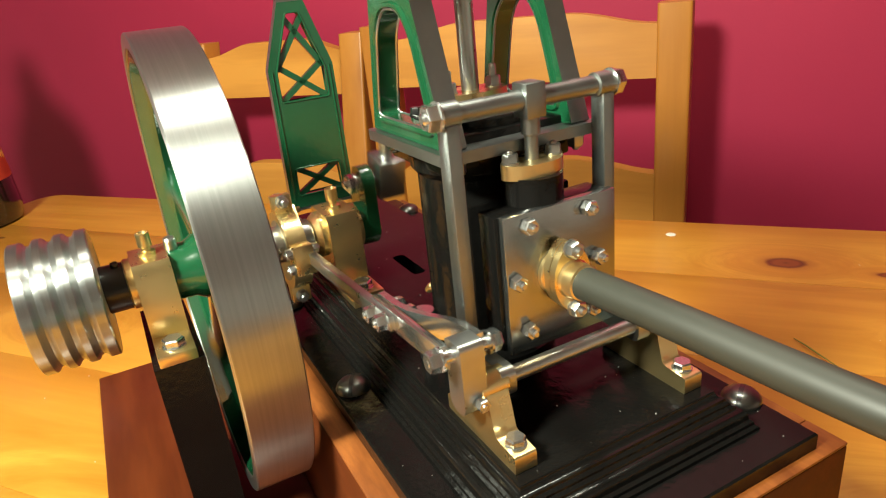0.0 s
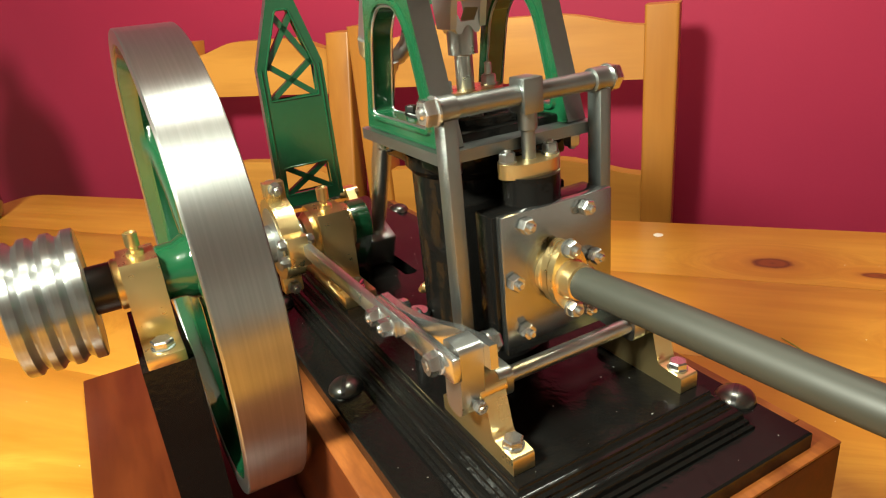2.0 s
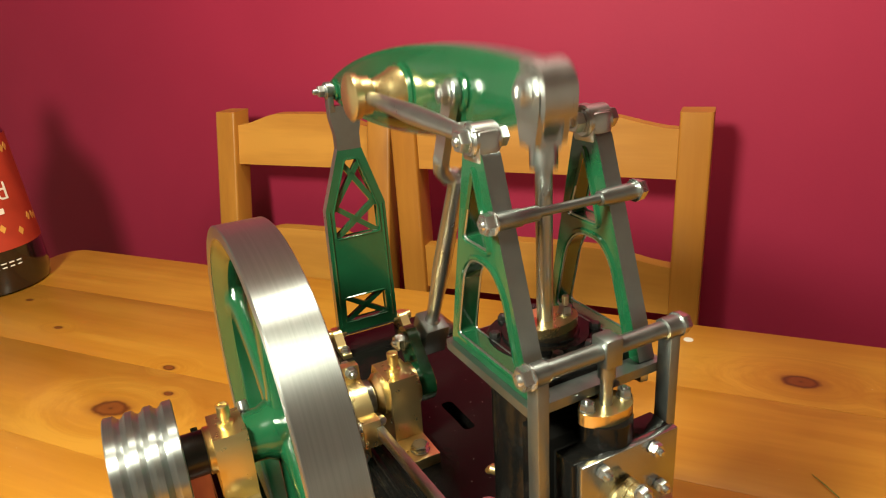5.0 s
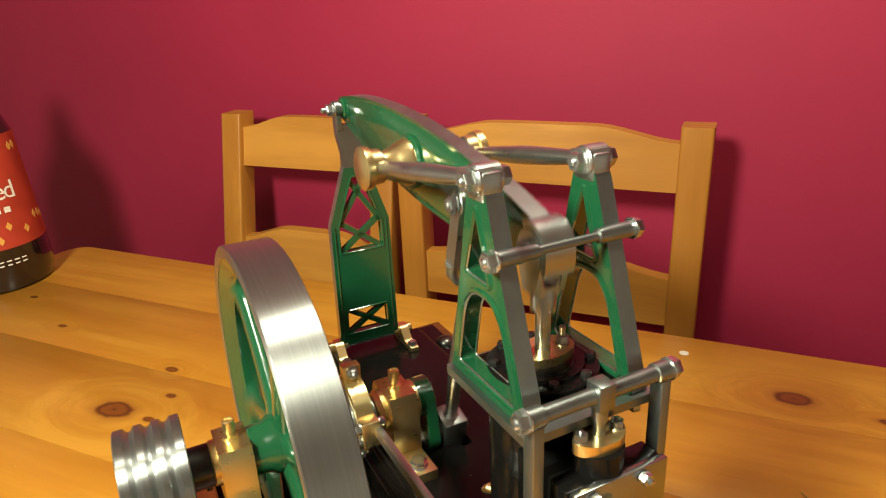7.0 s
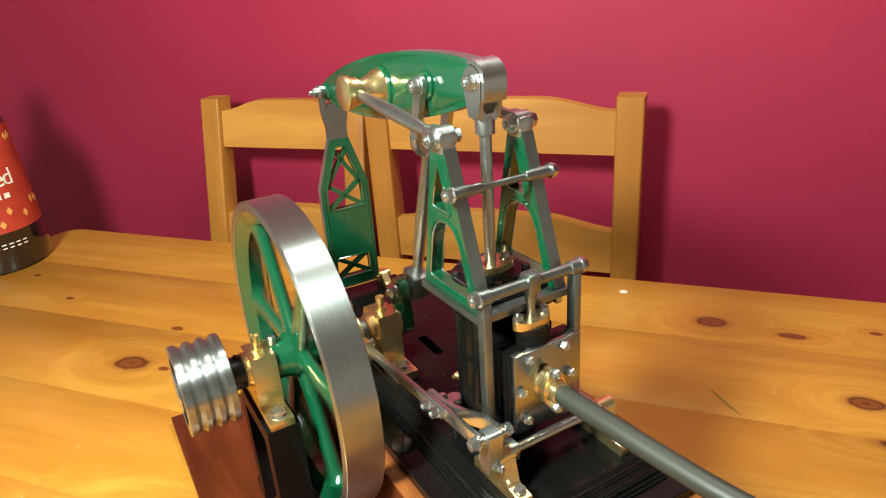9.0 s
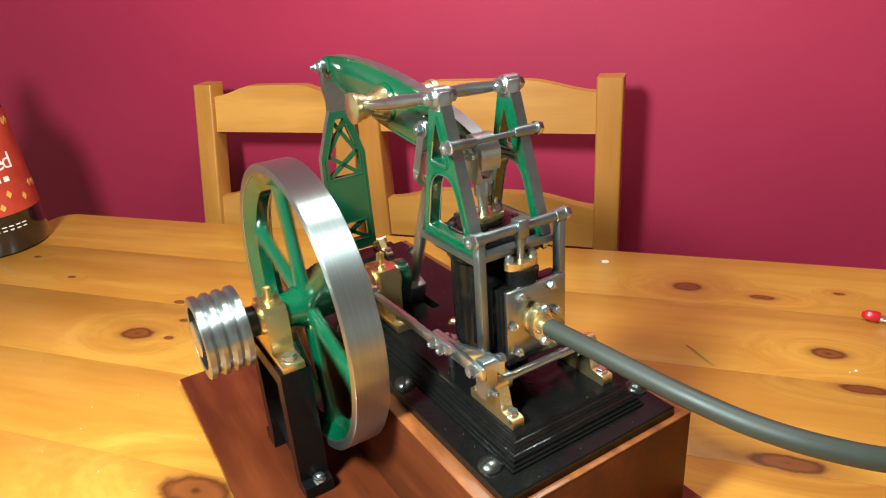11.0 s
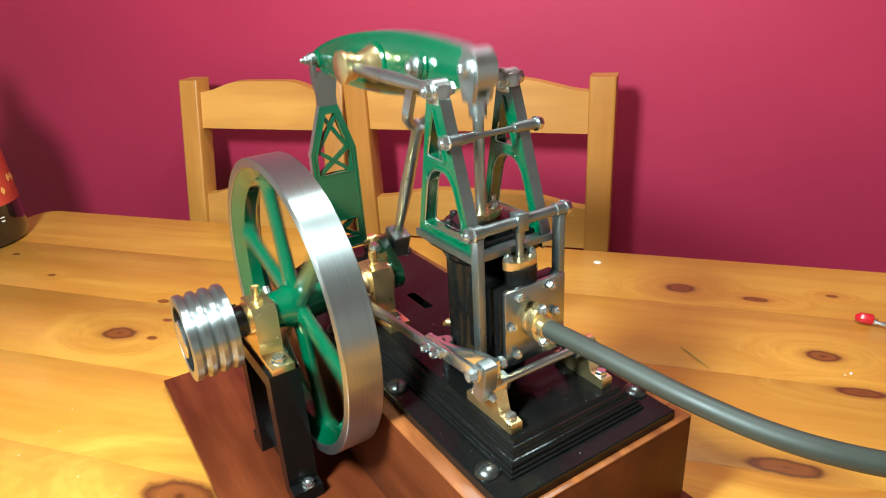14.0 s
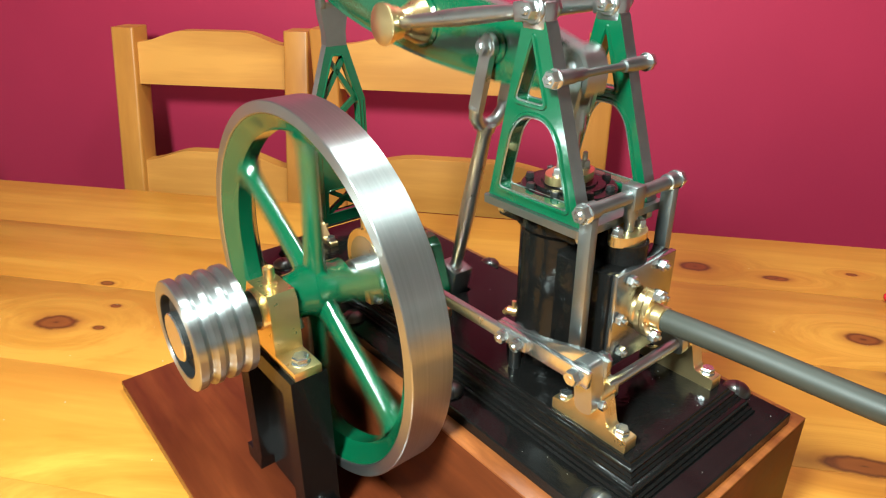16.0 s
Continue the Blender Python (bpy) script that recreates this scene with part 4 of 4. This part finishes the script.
def valve_crosshead():
    z = 241.5

    def bar(bm):
        lathe(bm, (96, 0, 0), (1, 0, 0), [(0, 4.6), (7, 4.6), (7.4, 3.6), (66, 3.6), (66.4, 4.6), (74, 4.6)], 22)
        box(bm, XC - 4.2, XC + 4.2, -4.6, 4.6, -6.5, 6, 0.6)
        lathe(bm, (XC, 0, -6), (0, 0, -1), [(0, 3.6), (6.5, 3.6), (7, 2.6), (40, 2.6)], 20)
    v = single("valve_crosshead", DARKSTEEL, ENGINE, bar, "steel valve crosshead with rod", (0, -151.5, z))
    for x, s in ((96, -1), (170, 1)):
        single("nut", BRIGHT, v, lambda bm: bolt(bm, (x, 0, 0), (s, 0, 0), 8.6, 4.5, 1.8))
        xx = x + s * -3.5
        single("side_rod", DARKSTEEL, v, lambda bm: (box(bm, xx - 2.6, xx + 2.6, -3.8, 3.8, -96, -3, 0.5), rod(bm, (xx - 3.2, 0, -95.5), (xx + 3.2, 0, -95.5), 5, 5, 20, 0.4)), "flat steel side rod")
    return v


def rocker():
    """The rocker shaft with its levers, round its own axis."""
    r = single("rocker_shaft", STEEL, ENGINE, lambda bm: rod(bm, (-48, 0, 0), (46, 0, 0), 3.1, 3.1, 22, 0.5), "steel rocker shaft", (XC, -172, ROCK_Z))

    def lever(bm, x, y, z, w):
        d = Vector((y, z))
        q = Vector((-d.y, d.x)).normalized()
        pts = [Vector((0, 0)) + q * 6 - d.normalized() * 5, d + q * 4.5 + d.normalized() * 5, d - q * 4.5 + d.normalized() * 5, Vector((0, 0)) - q * 6 - d.normalized() * 5]
        plate(bm, rounded([tuple(p) for p in pts], 4, 4), [], lambda a, b, h: (x + h, a, b), -w, w)
    single("lever", STEEL, r, lambda bm: (lever(bm, -32, 21, 0, 3), rod(bm, (-36, 21, 0), (-29, 21, 0), 3, 3, 14)), "steel lever")
    single("lever", STEEL, r, lambda bm: (lever(bm, 32, 21, 0, 3), rod(bm, (36, 21, 0), (29, 21, 0), 3, 3, 14)), "steel lever")
    drive = single("drive_lever", STEEL, r, lambda bm: plate(bm, rounded([(-5.5, -7), (5.5, -7), (5.5, 22), (-5.5, 22)], [5, 5, 2.5, 2.5], 5), [], lambda a, b, h: (h, a, b), -51, -41.6), "steel drive lever")
    single("bolt", BRIGHT, drive, lambda bm: (rod(bm, (-57.5, 0, 17), (-35, 0, 17), 2.8, 2.8, 14), bolt(bm, (-55.6, 0, 17), (-1, 0, 0), 7.4, 4.6, 0.8), bolt(bm, (-37.4, 0, 17), (1, 0, 0), 7.4, 4.6, 0.8)), "bright pin with nuts")
    single("clamp_screw", BRIGHT, drive, lambda bm: bolt(bm, (-45, -5.5, -2), (0, -1, 0), 4.6, 3, 1, 0, False))
    return r


ECC_ROD = 168.0


def eccentric_rod():
    """Its strap at the origin, the fork at its own -y."""
    def strap(bm):
        lathe_ring(bm, [(-5.2, 17.6), (-5.2, 22.5), (5.2, 22.5), (5.2, 17.6)], 40)
        for s in (-1, 1):
            box(bm, -5.4, 5.4, -3.5, 3.5, s * 26.5 - 5, s * 26.5 + 5, 0.5)
        box(bm, -5.4, 5.4, -30, -20, -8, 8, 0.6)
    e = single("eccentric_strap", BRASS, ENGINE, strap, "brass eccentric strap", (72.5, 0, SHAFT_Z))
    for s in (-1, 1):
        single("bolt", STEEL, e, lambda bm: (bolt(bm, (0, -3.5, s * 28), (0, -1, 0), 6, 3.5, 2), bolt(bm, (0, 3.5, s * 28), (0, 1, 0), 6, 3.5, 2)))
    for s in (-1, 1):
        single("bolt", STEEL, e, lambda bm: (bolt(bm, (-5.4, -26, s * 4.5), (-1, 0, 0), 5, 3, 1.5), bolt(bm, (5.4, -26, s * 4.5), (1, 0, 0), 5, 3, 1.5)))
    single("eccentric_rod", STEEL, e, lambda bm: box(bm, 2.4, 6.6, -138, -24, -3.4, 3.4, 0.6), "flat steel eccentric rod")

    def fork(bm):
        box(bm, 4.6, 8.0, -177, -114, -4.6, 4.6, 0.6)
        curve = [(9.6, -114), (9.6, -130), (11.0, -140), (14.6, -150), (18.4, -158), (20.2, -166), (20.6, -177)]
        pts = [(x - 1.5, y) for x, y in curve] + [(x + 1.5, y) for x, y in curve[::-1]]
        plate(bm, pts, [], lambda x, y, h: (x, y, h), -4.6, 4.6)
    f = single("rod_fork", BRIGHT, e, fork, "polished steel fork")
    for y in (-122, -133):
        single("bolt", BRIGHT, f, lambda bm: (bolt(bm, (3.0, y, 0), (-1, 0, 0), 6.2, 4.2, 1.6), bolt(bm, (11.1, y, 0), (1, 0, 0), 6.2, 4, 1.6)))
    return e


SHAFT, BEAM, LINK = crankshaft(), beam(), rocking_link()
RADIUS = [radius_rod(103.5), radius_rod(162.5)]
CONROD, PISTON, VALVE, ROCKER, ECCENTRIC = connecting_rod(), piston_rod(), valve_crosshead(), rocker(), eccentric_rod()

# crank angle from upright towards the cylinder, in degrees, at moments in seconds
TURNS = [(0.0, 10.0), (16.0, 10.0 + 999.0 * 16)]
VALVE_LEAD, VALVE_THROW = 169.0, 4.33


def beam_angle(theta):
    """The beam's tilt for a crank angle, both in radians."""
    ky, kz = -CRANK * math.sin(theta), SHAFT_Z + CRANK * math.cos(theta)

    def gap(p):
        cy, cz = YP + (HALF + CON_AT) * math.cos(p), PIVOT_Z + (HALF - CON_AT) * math.sin(p)
        return math.hypot(cy - ky, cz - kz) - CON
    lo, hi = -0.35, 0.35
    for _ in range(40):
        mid = (lo + hi) / 2
        lo, hi = (mid, hi) if gap(mid) < 0 else (lo, mid)
    return lo


def motions():
    steps = [(k / FPS) for k in range(int(16 * FPS) + 1)]
    rows = {ob: [] for ob in (SHAFT, BEAM, LINK, *RADIUS, CONROD, PISTON, VALVE, ROCKER, ECCENTRIC)}
    for t in steps:
        th = radians(float(np.interp(t, [a for a, _ in TURNS], [b for _, b in TURNS])))
        p = beam_angle(th)

        def key(ob, y, z, turn, x=None):
            rows[ob].append((t, pose((ob.location.x if x is None else x * 0.001), y * 0.001, z * 0.001, math.degrees(turn))))
        key(SHAFT, 0, SHAFT_Z, th)
        ry, rz = YP + HALF * math.cos(p), PIVOT_Z + HALF * math.sin(p)
        key(BEAM, ry, rz, -p)
        ey = YP + 2 * HALF * math.cos(p)
        key(LINK, LINK_Y, 134, -math.atan2(ey - LINK_Y, PIVOT_Z - 134))
        for r in RADIUS:
            key(r, YT, 326, math.atan2(rz - 326, ry - YT))
        cy, cz = YP + (HALF + CON_AT) * math.cos(p), PIVOT_Z + (HALF - CON_AT) * math.sin(p)
        ky, kz = -CRANK * math.sin(th), SHAFT_Z + CRANK * math.cos(th)
        key(CONROD, cy, cz, math.atan2(ky - cy, cz - kz))
        key(PISTON, YP, PIVOT_Z + 2 * HALF * math.sin(p), 0)
        lift = VALVE_THROW * math.sin(th + radians(VALVE_LEAD))
        key(VALVE, -151.5, 241.5 + lift, 0)
        rk = math.asin(lift / 21)
        key(ROCKER, -172, ROCK_Z, rk)
        # eccentric: the strap's centre turns with the sheave, its fork follows the drive lever
        off = Vector((0, 3.0, -6.0))
        sy = off.y * math.cos(th) - off.z * math.sin(th)
        sz = SHAFT_Z + off.y * math.sin(th) + off.z * math.cos(th)
        fy = -172 - 17 * math.sin(rk)
        fz = ROCK_Z + 17 * math.cos(rk)
        key(ECCENTRIC, sy, sz, math.atan2(-(fz - sz), -(fy - sy)))
    for ob, r in rows.items():
        walk(ob, r)


motions()
